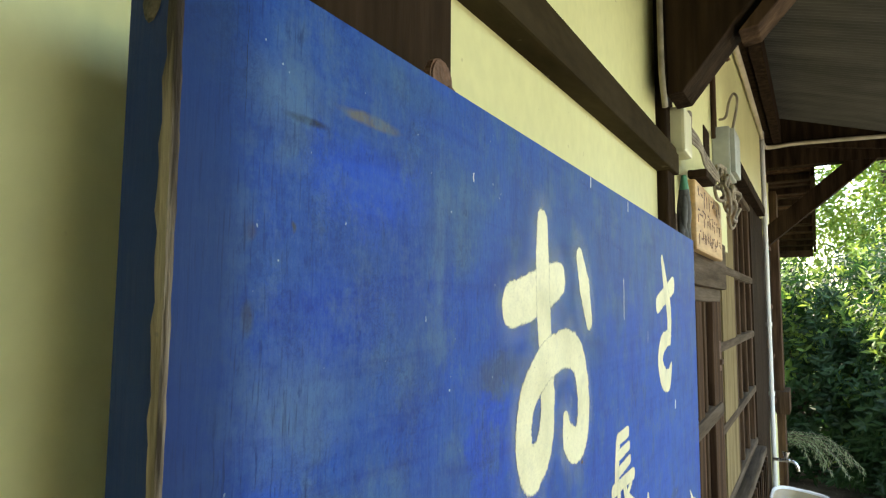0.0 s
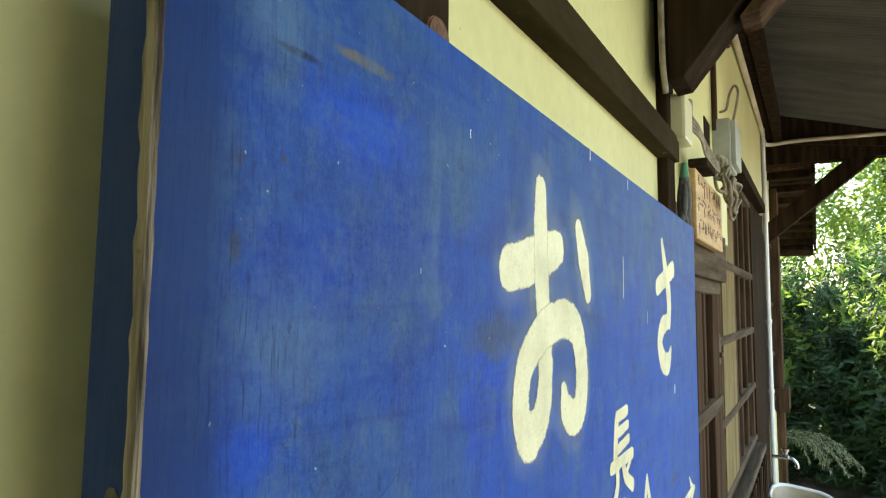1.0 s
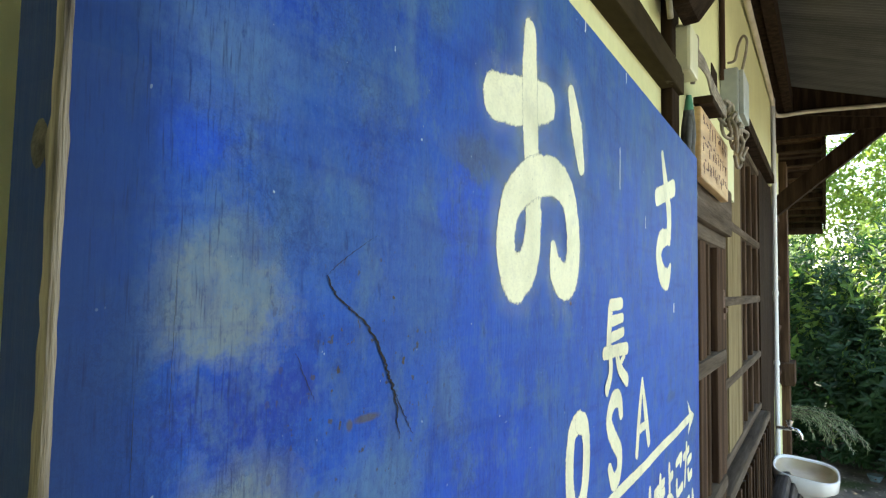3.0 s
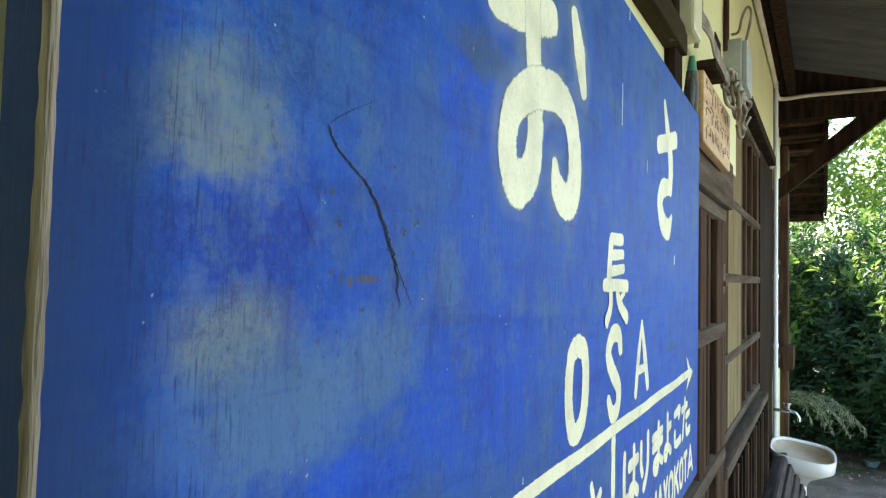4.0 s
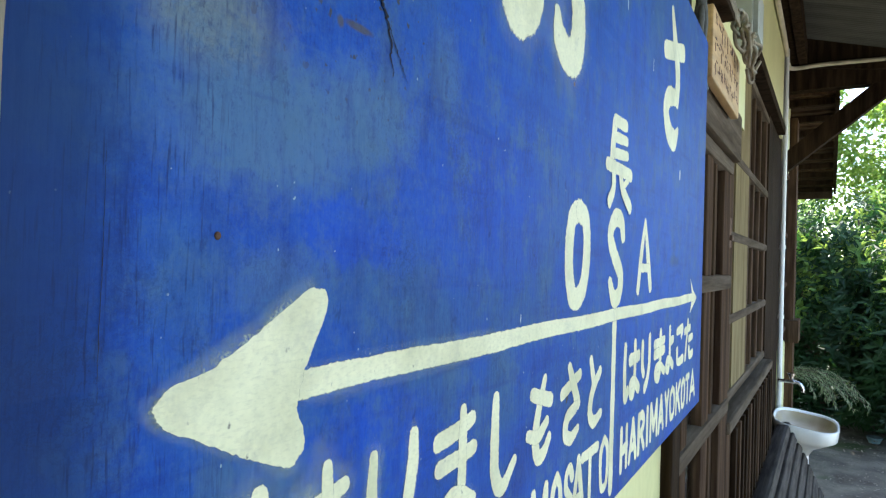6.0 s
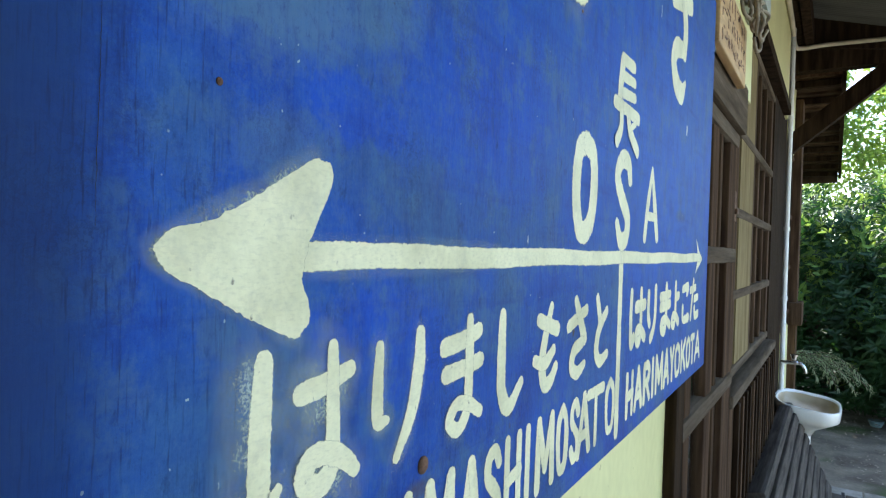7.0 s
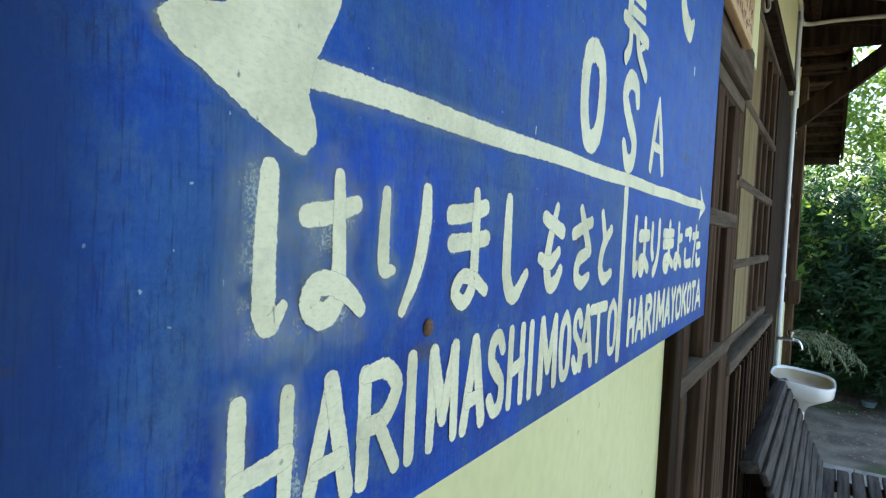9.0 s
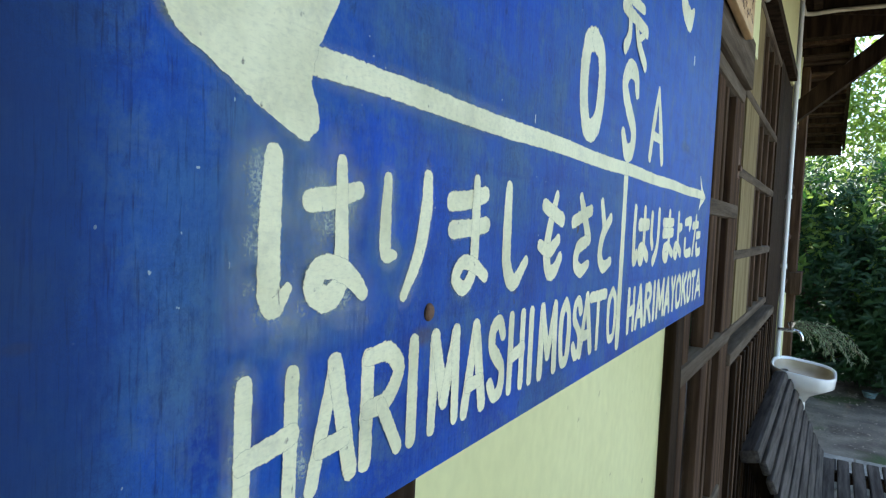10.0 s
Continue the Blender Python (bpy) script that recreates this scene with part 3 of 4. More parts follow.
# the small letters, as strokes in a unit square
GLYPHS = {
    "ha_kana": [[(.09, 1), (.07, .55), (.12, .06), (.28, .16)], [(.42, .72), (1, .74)], [(.72, 1), (.73, .35), (.62, .06), (.44, .10), (.46, .25), (.70, .28), (.99, .10)]],
    "ri_kana": [[(.10, .92), (.10, .5), (.26, .30)], [(.88, 1), (.88, .5), (.72, .18), (.42, 0)]],
    "ma_kana": [[(.04, .80), (.96, .82)], [(.06, .57), (.94, .59)], [(.56, 1), (.57, .35), (.44, .04), (.16, .08), (.16, .23), (.52, .28), (.96, .10)]],
    "yo_kana": [[(.50, 1), (.51, .32), (.36, .05), (.10, .12), (.20, .27), (.52, .27), (.95, .08)], [(.52, .70), (.92, .73)]],
    "ko_kana": [[(.10, .86), (.82, .90), (.70, .74)], [(.12, .36), (.22, .08), (.92, .08)]],
    "ta_kana": [[(.04, .78), (.66, .83)], [(.38, 1), (.12, .04)], [(.54, .52), (.96, .55)], [(.54, .24), (.64, .05), (1, .07)]],
    "H": [[(.05, 1), (.05, 0)], [(.95, 1), (.95, 0)], [(.05, .44), (.95, .52)]],
    "A": [[(.5, 1), (.04, 0)], [(.5, 1), (.96, 0)], [(.22, .30), (.78, .32)]],
    "R": [[(.07, 0), (.07, .97)], [(.07, .97), (.6, .98), (.92, .78), (.6, .52), (.1, .48)], [(.45, .48), (.95, 0)]],
    "I": [[(.5, 1), (.5, 0)]],
    "M": [[(.05, 0), (.09, 1)], [(.09, 1), (.5, .25)], [(.5, .25), (.9, 1)], [(.9, 1), (.95, 0)]],
    "S": [[(.90, .80), (.62, .98), (.20, .90), (.14, .68), (.50, .52), (.88, .34), (.80, .08), (.40, .02), (.06, .20)]],
    "O": [[(.5, 1), (.12, .80), (.06, .40), (.22, .06), (.5, 0), (.80, .08), (.94, .42), (.86, .80), (.5, 1)]],
    "T": [[(.02, .97), (.98, .97)], [(.5, .97), (.5, 0)]],
    "Y": [[(.04, 1), (.5, .5)], [(.96, 1), (.5, .5)], [(.5, .5), (.5, 0)]],
    "K": [[(.08, 1), (.08, 0)], [(.92, 1), (.1, .46)], [(.35, .6), (.95, 0)]],
}


def noise_node(nt, scale, detail, rough, stretch=(1, 1, 1)):
    co, mp, n = nt.nodes.new("ShaderNodeTexCoord"), nt.nodes.new("ShaderNodeMapping"), nt.nodes.new("ShaderNodeTexNoise")
    mp.inputs["Scale"].default_value = stretch
    nt.links.new(co.outputs["Object"], mp.inputs["Vector"])
    nt.links.new(mp.outputs[0], n.inputs["Vector"])
    n.inputs["Scale"].default_value, n.inputs["Detail"].default_value, n.inputs["Roughness"].default_value = scale, detail, rough
    return n.outputs[0]


def span_node(nt, v, a, b, c=0.0, d=1.0):
    r = nt.nodes.new("ShaderNodeMapRange")
    for k, x in zip(("From Min", "From Max", "To Min", "To Max"), (a, b, c, d)):
        r.inputs[k].default_value = x
    nt.links.new(v, r.inputs[0])
    return r.outputs[0]


def math_node(nt, how, *values):
    m = nt.nodes.new("ShaderNodeMath")
    m.operation = how
    for k, v in enumerate(values):
        if isinstance(v, float):
            m.inputs[k].default_value = v
        else:
            nt.links.new(v, m.inputs[k])
    return m.outputs[0]


def mix_node(nt, f, a, b):
    x = nt.nodes.new("ShaderNodeMix")
    x.data_type = "RGBA"
    nt.links.new(f, x.inputs["Factor"])
    nt.links.new(a, x.inputs["A"])
    x.inputs["B"].default_value = (*b, 1)
    return x.outputs["Result"]


def attribute_node(nt, name):
    a = nt.nodes.new("ShaderNodeAttribute")
    a.attribute_name = name
    return a.outputs["Fac"]


def through_paint(nt, alpha):
    """Lets the board show where the paint is thin."""
    t, ms = nt.nodes.new("ShaderNodeBsdfTransparent"), nt.nodes.new("ShaderNodeMixShader")
    nt.links.new(alpha, ms.inputs[0])
    nt.links.new(t.outputs[0], ms.inputs[1])
    nt.links.new(nt.nodes["Principled BSDF"].outputs[0], ms.inputs[2])
    nt.links.new(ms.outputs[0], nt.nodes["Material Output"].inputs[0])


def age_paint(m):
    """Brush hairs, fine scratches, small chips down to the blue, and a ragged rim."""
    nt = m.node_tree
    bsdf = nt.nodes["Principled BSDF"]
    c = bsdf.inputs["Base Color"].links[0].from_socket
    hairs = noise_node(nt, 1.0, 6.0, 0.6, (1, 300, 900))
    c = mix_node(nt, span_node(nt, hairs, 0.50, 0.30, 0, 0.30), c, (0.40, 0.38, 0.27))
    grime = noise_node(nt, 42.0, 9.0, 0.75)
    c = mix_node(nt, span_node(nt, grime, 0.52, 0.72, 0, 0.55), c, (0.44, 0.43, 0.33))
    scratch = noise_node(nt, 1.0, 4.0, 0.6, (1, 330, 75))
    c = mix_node(nt, span_node(nt, scratch, 0.70, 0.76, 0, 0.75), c, (0.16, 0.15, 0.12))
    nt.links.new(c, bsdf.inputs["Base Color"])
    ragged = noise_node(nt, 520.0, 6.0, 0.75)
    rim = math_node(nt, "MULTIPLY_ADD", ragged, -1.0, math_node(nt, "SUBTRACT", 1.22, attribute_node(nt, "rim")))
    solid = span_node(nt, rim, -0.04, 0.10)
    chips = span_node(nt, noise_node(nt, 190.0, 7.0, 0.7), 0.70, 0.73, 1.0, 0.25)
    through_paint(nt, math_node(nt, "MULTIPLY", solid, chips))


age_paint(WHITE)


def halo_mat():
    """Thin chalky overspray left round the repainted letters."""
    m = bpy.data.materials.new("chalky_overspray")
    m.use_nodes = True
    nt = m.node_tree
    b = nt.nodes["Principled BSDF"]
    b.inputs["Base Color"].default_value, b.inputs["Roughness"].default_value = (0.43, 0.50, 0.47, 1), 0.7
    b.inputs["Specular IOR Level"].default_value = 0.1
    cloud = span_node(nt, noise_node(nt, 70.0, 6.0, 0.6), 0.34, 0.60, 0.2, 1.0)
    dust = span_node(nt, noise_node(nt, 900.0, 8.0, 0.8), 0.40, 0.58, 0.12, 1.0)
    soft = math_node(nt, "POWER", attribute_node(nt, "fade"), 1.3)
    through_paint(nt, math_node(nt, "MULTIPLY", math_node(nt, "MULTIPLY", cloud, dust), math_node(nt, "MULTIPLY", soft, 1.0)))
    return m


HALO = halo_mat()


def widths_along(points, count):
    """The stroke's width at each of count even steps."""
    out = []
    for k in range(count):
        u = k / max(1, count - 1) * (len(points) - 1)
        a = min(int(u), len(points) - 2)
        out.append(points[a][2] + (points[a + 1][2] - points[a][2]) * (u - a))
    return out


def brush(bm, points, level, seed):
    """One painted stroke through (y, z, width): a thin ribbon with round ends, thick in the middle and frayed at its rim."""
    lay = bm.verts.layers.float.get("rim") or bm.verts.layers.float.new("rim")
    raw = [Vector((p.x, p.y)) for p in smooth_line([(a, b, 0) for a, b, w in points], 16)]
    ws = widths_along(points, len(raw))
    pts, wide = [raw[0]], [ws[0]]
    for p, w in zip(raw[1:], ws[1:]):
        if (p - pts[-1]).length > w * 0.11:
            pts.append(p)
            wide.append(w)
    ends = len(pts) - 1
    rise = 0.00018 if len(points) > 6 else 0.00002

    def v(p, rim, t):
        q = bm.verts.new((FACE + level + rise * t, p.x, p.y))
        q[lay] = rim
        return q

    d0, d1 = (pts[0] - pts[1]).normalized(), (pts[-1] - pts[-2]).normalized()
    stations = [(pts[0] + d0 * 0.59 * wide[0] * e, -d0, wide[0] * math.sqrt(1 - e * e) + 1e-5, e) for e in (0.999, 0.85, 0.55)]
    stations += [(p, (pts[min(k + 1, ends)] - pts[max(k - 1, 0)]).normalized(), wide[k], 0.0) for k, p in enumerate(pts)]
    stations += [(pts[-1] + d1 * 0.59 * wide[-1] * e, d1, wide[-1] * math.sqrt(1 - e * e) + 1e-5, e) for e in (0.55, 0.85, 0.999)]
    rows = []
    for i, (p, d, w, e) in enumerate(stations):
        nrm = Vector((-d.y, d.x))
        row = []
        for u in (-1, -0.52, 0.52, 1):
            k = 1 + 0.10 * noise.noise((p.x * 180 + seed, p.y * 180, u * 5)) + 0.07 * noise.noise((p.x * 900 + seed, p.y * 700, u * 9))
            row.append(v(p + nrm * (0.59 * w * u * k), 1.0 if abs(u) == 1 else max(0.0, (e - 0.5) * 2), i / len(stations)))
        rows.append(row)
    for a, b in zip(rows, rows[1:]):
        for k in range(3):
            bm.faces.new((a[k], a[k + 1], b[k + 1], b[k]))


def facing_out(bm):
    for f in bm.faces:
        f.normal_update()
        if f.normal.x < 0:
            f.normal_flip()
    return bm


def dusting(bm, line, width, level):
    """A soft ribbon of overspray, dense along its middle and thinning out to its rim."""
    lay = bm.verts.layers.float.get("fade") or bm.verts.layers.float.new("fade")
    hw, ends = 0.5 * width, len(line) - 1
    d = (line[0] - line[1]).normalized()
    stations = [(line[0] + d * hw * e, -d, hw * math.sqrt(1 - e * e) + 1e-5, 1 - e) for e in (1.0, 0.85, 0.5)]
    stations += [(p, (line[min(k + 1, ends)] - line[max(k - 1, 0)]).normalized(), hw, 1.0) for k, p in enumerate(line)]
    d = (line[-1] - line[-2]).normalized()
    stations += [(line[-1] + d * hw * e, d, hw * math.sqrt(1 - e * e) + 1e-5, 1 - e) for e in (0.5, 0.85, 1.0)]
    rows = []
    for p, d, w, f in stations:
        row = []
        for u, g in ((-1, 0), (-.5, .5), (0, 1), (.5, .5), (1, 0)):
            q = p + Vector((-d.y, d.x)) * w * u
            v = bm.verts.new((FACE + level, q.x, q.y))
            v[lay] = g * f
            row.append(v)
        rows.append(row)
    for a, b in zip(rows, rows[1:]):
        for k in range(4):
            bm.faces.new((a[k], a[k + 1], b[k + 1], b[k]))


def spaced(line, gap):
    out = [line[0]]
    for p in line[1:]:
        if (p - out[-1]).length > gap:
            out.append(p)
    return out if len(out) > 1 else [line[0], line[-1]]


def overspray(points, spread, level, dy=0.0, dz=0.0):
    line = [Vector((p.x + dy, p.y + dz)) for p in smooth_line([(a, b, 0) for a, b, w in points], 14)]
    bm = bmesh.new()
    dusting(bm, spaced(line, spread * 0.1), spread, level)
    return on_sign(link("overspray", bm, HALO, None, "chalky overspray round a letter"))


def painted(y, z, strokes, halo=0.0, dy=0.0, dz=0.0):
    """A letter whose strokes are given in millimetres from its corner at (y, z), with a width at each point."""
    bm = bmesh.new()
    for k, stroke in enumerate(strokes):
        pts = [(y + a * 0.001, z + b * 0.001, w * 0.001) for a, b, w in stroke]
        brush(bm, pts, 0.00009 + 0.00010 * k, y * 50 + k * 3.7)
        if halo:
            overspray(pts, halo, 0.00003 + 0.000006 * k, dy, dz)
    return on_sign(link("letter", facing_out(bm), WHITE))


def letter(glyph, y0, y1, z0, z1, width):
    h = 0.5 * width
    strokes = [[(y0 + h + (y1 - y0 - 2 * h) * u, z0 + h + (z1 - z0 - 2 * h) * w, width * (1 + 0.12 * math.sin(40 * u + 9 * k + y0 * 70))) for u, w in stroke] for k, stroke in enumerate(GLYPHS[glyph])]
    bm = bmesh.new()
    for k, pts in enumerate(strokes):
        brush(bm, pts, 0.00009 + 0.00010 * k, y0 * 50 + k * 3.7)
    return on_sign(link("letter", facing_out(bm), WHITE))


# the station's name
painted(.17, 1.78, [[(20, 119, 27), (47, 124, 29), (80, 132, 29), (103, 137, 25)],
                    [(70, 172, 19), (70, 140, 24), (72, 110, 24), (76, 82, 24), (77, 52, 25), (70, 30, 27), (51, 20, 30), (38, 31, 25), (38, 52, 24), (51, 70, 25), (80, 84, 27), (116, 89, 27), (143, 79, 27), (154, 50, 28), (149, 26, 29), (133, 19, 26), (117, 28, 23), (112, 42, 10)],
                    [(149, 155, 16), (160, 134, 25), (171, 108, 16)]], .060)
painted(.59, 1.79, [[(29, 111, 21), (86, 125, 22), (133, 137, 23)], [(62, 165, 14), (80, 134, 26), (100, 102, 29), (98, 72, 25)], [(88, 70, 20), (52, 63, 25), (36, 45, 27), (54, 24, 29), (86, 19, 27), (106, 34, 10)]])
painted(.40, 1.70, [[(25, 79, 14), (20, 60, 14), (18, 43, 14)], [(26, 81, 11), (60, 82, 11)], [(28, 67, 10), (63, 69, 9)], [(28, 53, 10), (65, 56, 9)], [(4, 41, 11), (40, 41, 11), (78, 40, 12)],
                    [(22, 40, 11), (23, 24, 11), (12, 11, 12)], [(42, 40, 11), (51, 25, 12), (77, 11, 13)], [(68, 35, 7), (52, 27, 6)]])
painted(.31, 1.62, [[(28, 77, 17), (13, 70, 17), (8, 45, 17), (13, 21, 17), (24, 13, 17), (40, 21, 17), (47, 46, 17), (43, 70, 17), (28, 77, 17)]])
painted(.41, 1.62, [[(49, 64, 13), (42, 77, 16), (22, 78, 16), (9, 63, 16), (22, 47, 17), (43, 30, 17), (40, 13, 16), (24, 9, 16), (11, 23, 11)]])
painted(.51, 1.62, [[(33, 82, 8), (20, 50, 13), (9, 15, 12)], [(33, 82, 8), (47, 49, 15), (61, 17, 14)], [(18, 36, 9), (52, 36, 9)]])
# the next station along the line, in kana
painted(.035, 1.53, [[(5.8, 53, 7.5), (5.0, 32, 9.2), (5.4, 11, 9.2), (8, 6.5, 7), (13, 12, 4)], [(22.5, 40.3, 8.2), (32, 41.5, 8), (46.5, 45, 6.5)], [(37, 54, 5.5), (37.7, 37, 6.8), (38.3, 22, 7.5), (37, 11, 9), (30.5, 7, 9.5), (24.5, 11.5, 9.5), (28, 17.8, 9), (37.5, 17, 8.5), (45, 13, 7.5), (51, 7.5, 6)]], .034, -.004, -.003)
painted(.095, 1.53, [[(4.3, 50.5, 5.2), (3.8, 36, 7.0), (4.5, 22.5, 7.8), (10, 21, 4)], [(32.6, 53, 7), (32, 39, 8.8), (27.5, 21, 8.2), (17.5, 4.5, 5)]], .016)
painted(.145, 1.53, [[(3.5, 44, 9), (21, 46, 9), (36, 49, 8)], [(5, 31.5, 8.5), (22, 32.5, 8.5), (38, 34.2, 8)], [(26.3, 55, 6.5), (26.6, 44, 8), (26.5, 25, 8.5), (25.5, 11.5, 8), (17.5, 4, 7.5), (9, 9, 7.5), (15, 16, 7), (26, 14.6, 7.5), (38.5, 8.5, 6.5)]], .014)
painted(.20, 1.525, [[(8.4, 59, 8), (8, 38, 10.5), (9.5, 18, 11), (19, 8, 10), (34.5, 19, 7)]])
painted(.25, 1.53, [[(29.6, 54, 7), (20, 35, 10), (16, 18, 11), (21, 6.5, 10.5), (31, 7, 10), (40, 15, 8)], [(10, 47, 9), (40, 39, 10)], [(4.5, 23, 8), (20, 19.5, 9.5), (34, 26, 8)]])
painted(.308, 1.53, [[(5, 38, 9), (24, 43, 9.5), (41, 47, 9)], [(18.5, 55, 8), (27, 43, 10.5), (38, 27, 11)], [(32, 24.5, 10), (16, 20, 10.5), (13, 9, 10.5), (24, 4, 10), (38.5, 8, 7)]])
painted(.368, 1.53, [[(8, 54, 8), (16, 37, 10)], [(32, 42.5, 9), (14, 30, 10.5), (7.5, 14, 11), (18, 4.5, 10.5), (36, 8, 8)]])
# and the one the other way, with both names in capitals
for g, a, b in (("ha", .468, .5355), ("ri", .5363, .5871), ("ma", .5944, .660), ("yo", .656, .7131), ("ko", .7206, .7822), ("ta", .7782, .8527)):
    letter(g + "_kana", a, b, 1.5275, 1.5885, .0115)
EDGES = ((.0272, .0561), (.0575, .0870), (.0860, .1170), (.1170, .1275), (.1335, .1635), (.1640, .1915), (.1900, .2150), (.2150, .2400), (.2430, .2535), (.2590, .2930), (.2940, .3195), (.3190, .3440), (.3350, .3690), (.3570, .4030), (.4030, .4340))
for g, (a, b) in zip("HARIMASHIMOSATO", EDGES):
    letter(g, a, b, 1.4690, 1.5175, .0070 + .0010 * min(1, a / .25))
EDGES2 = (.467, .4965, .532, .566, .585, .627, .661, .690, .7285, .766, .800, .832, .882)
for k, g in enumerate("HARIMAYOKOTA"):
    letter(g, EDGES2[k], EDGES2[k + 1], 1.4685, 1.5125, .0092)
overspray([(.031, 1.515, 0), (.031, 1.470, 0)], .018, 0.00003)
overspray([(.052, 1.515, 0), (.060, 1.470, 0)], .018, 0.00004)


def arrow():
    """The long arrow under the name: a fat rough head, a tapering shaft and a small far head."""
    bm = bmesh.new()
    lay = bm.verts.layers.float.new("rim")

    def fan(pts, level, border):
        c = sum((Vector(p) for p in pts), Vector((0, 0))) / len(pts)
        line = [Vector((p.x, p.y)) for p in smooth_line([(a, b, 0) for a, b in pts + pts[:1]], 18)][:-1]
        line = [p + (p - c).normalized() * (0.0009 * noise.noise((p.x * 260, p.y * 260, 0)) + 0.0005 * noise.noise((p.x * 1100, p.y * 1100, 0))) for p in line]
        m = bm.verts.new((FACE + level, c.x, c.y))
        inner = [bm.verts.new((FACE + level, *(p + (c - p).normalized() * border))) for p in line]
        outer = [bm.verts.new((FACE + level, *(p - (c - p).normalized() * border * 0.4))) for p in line]
        for q in outer:
            q[lay] = 1.0
        n = len(line)
        for k in range(n):
            bm.faces.new((m, inner[(k + 1) % n], inner[k]))
            bm.faces.new((inner[k], inner[(k + 1) % n], outer[(k + 1) % n], outer[k]))

    fan([(.0036, 1.6140), (.0038, 1.6188), (.0085, 1.6226), (.0207, 1.6256), (.0387, 1.6350), (.058, 1.6466), (.0650, 1.6476), (.0690, 1.6440), (.0685, 1.6390), (.0622, 1.6265), (.0585, 1.6190), (.0560, 1.6080), (.0594, 1.5995), (.0594, 1.5940), (.0560, 1.5900), (.0505, 1.5896), (.0342, 1.5968), (.018, 1.6055), (.0075, 1.6108)], 0.00016, 0.0010)
    brush(bm, [(.053 + .80 * k / 40, 1.6152 + 0.0005 * math.sin(k * .7), .0100 + .0010 * noise.noise((k * 0.7, 4, 0)) + .0016 * k / 40) for k in range(41)], .00007, 2.0)
    fan([(.818, 1.642), (.832, 1.634), (.850, 1.623), (.874, 1.614), (.850, 1.604), (.834, 1.599), (.821, 1.594), (.829, 1.606), (.834, 1.615), (.829, 1.628)], 0.00010, 0.002)
    brush(bm, [(.4392, 1.612 - .146 * k / 14, .0125 + .001 * math.sin(k * 2.1)) for k in range(15)], .00009, 5.0)
    return on_sign(link("painted_arrow", facing_out(bm), WHITE))


arrow()
for a, b, w in (((.004, 1.617), (.060, 1.646), .014), ((.006, 1.615), (.054, 1.590), .012), ((.060, 1.615), (.20, 1.6155), .020)):
    overspray([(*a, 0), (*[0.5 * (p + q) for p, q in zip(a, b)], 0), (*b, 0)], w, 0.00003)
CRACK = mat("open_crack", (0.008, 0.007, 0.008), (0.02, 0.018, 0.02), 0.9, (50, 50, 50), 3, 0.1, 30)


def crack(points, wide, seed, stray=0.0014):
    bm = bmesh.new()
    line = smooth_line([(a, b, 0) for a, b in points], 22)
    rows = []
    for i, p in enumerate(line):
        t = i / (len(line) - 1)
        w = wide * (0.15 + math.sin(math.pi * min(1, t * 0.9 + 0.08))) * (0.7 + 0.6 * abs(noise.noise((t * 14, seed, 0))))
        j = stray * (0.7 * noise.noise((t * 14, seed, 3)) + 0.5 * noise.noise((t * 48, seed, 5)) + 0.25 * noise.noise((t * 130, seed, 5)))
        rows.append((bm.verts.new((FACE + 0.0003, p.x + j - w, p.y)), bm.verts.new((FACE + 0.0003, p.x + j + w, p.y))))
    for a, b in zip(rows, rows[1:]):
        bm.faces.new((a[0], a[1], b[1], b[0]))
    return on_sign(link("crack", bm, CRACK))


crack([(.056, 1.7974), (.0613, 1.7901), (.0748, 1.7823), (.0874, 1.7710), (.0934, 1.7609), (.0988, 1.7514), (.1015, 1.741), (.1033, 1.7312)], .0010, 1, 0.0024)
crack([(.056, 1.7974), (.066, 1.804), (.0855, 1.8141)], .0003, 2)
crack([(.0415, 1.7715), (.0455, 1.7640), (.0490, 1.7580), (.0520, 1.7535)], .00025, 21, 0.0012)
crack([(-.0046, 1.800), (-.0048, 1.785), (-.0050, 1.765), (-.0049, 1.750)], .00008, 22, 0.0004)
crack([(.0985, 1.752), (.107, 1.740), (.1136, 1.7311)], .0004, 3)


crack([(-.0120, 1.622), (-.0121, 1.64), (-.0119, 1.66), (-.0121, 1.685)], .00010, 8, 0.0003)
crack([(-.0155, 1.74), (-.0154, 1.755), (-.0156, 1.77)], .00008, 11, 0.0003)
crack([(-.0120, 1.955), (-.0121, 1.975), (-.0119, 2.0)], .00008, 12, 0.0003)
crack([(.030, 1.562), (.0302, 1.575), (.0306, 1.586)], .00008, 9, 0.0003)
SCUFF = mat("white_scuff", (0.55, 0.58, 0.58), (0.7, 0.72, 0.7), 0.6, (50, 50, 50), 3, 0.1, 30)


def scuff(y, z0, z1, wide):
    """A pale scratch or paint run down the board."""
    bm = bmesh.new()
    brush(bm, [(y + 0.0006 * noise.noise((k * .3, y * 90, 0)), z0 + (z1 - z0) * k / 12, wide) for k in range(13)], 0.0001, y * 40)
    return on_sign(link("scratch", bm, SCUFF, None, "thin white scratch"))


scuff(.4556, 1.8867, 1.9241, .0016)
scuff(.3512, 1.9955, 2.0025, .0018)
scuff(.4790, 1.9930, 2.0015, .0018)
scuff(.1408, 1.9628, 1.9668, .0007)
scuff(.238, 1.6235, 1.6275, .0007)
scuff(.560, 1.860, 1.872, .0012)
scuff(.720, 1.770, 1.776, .006)


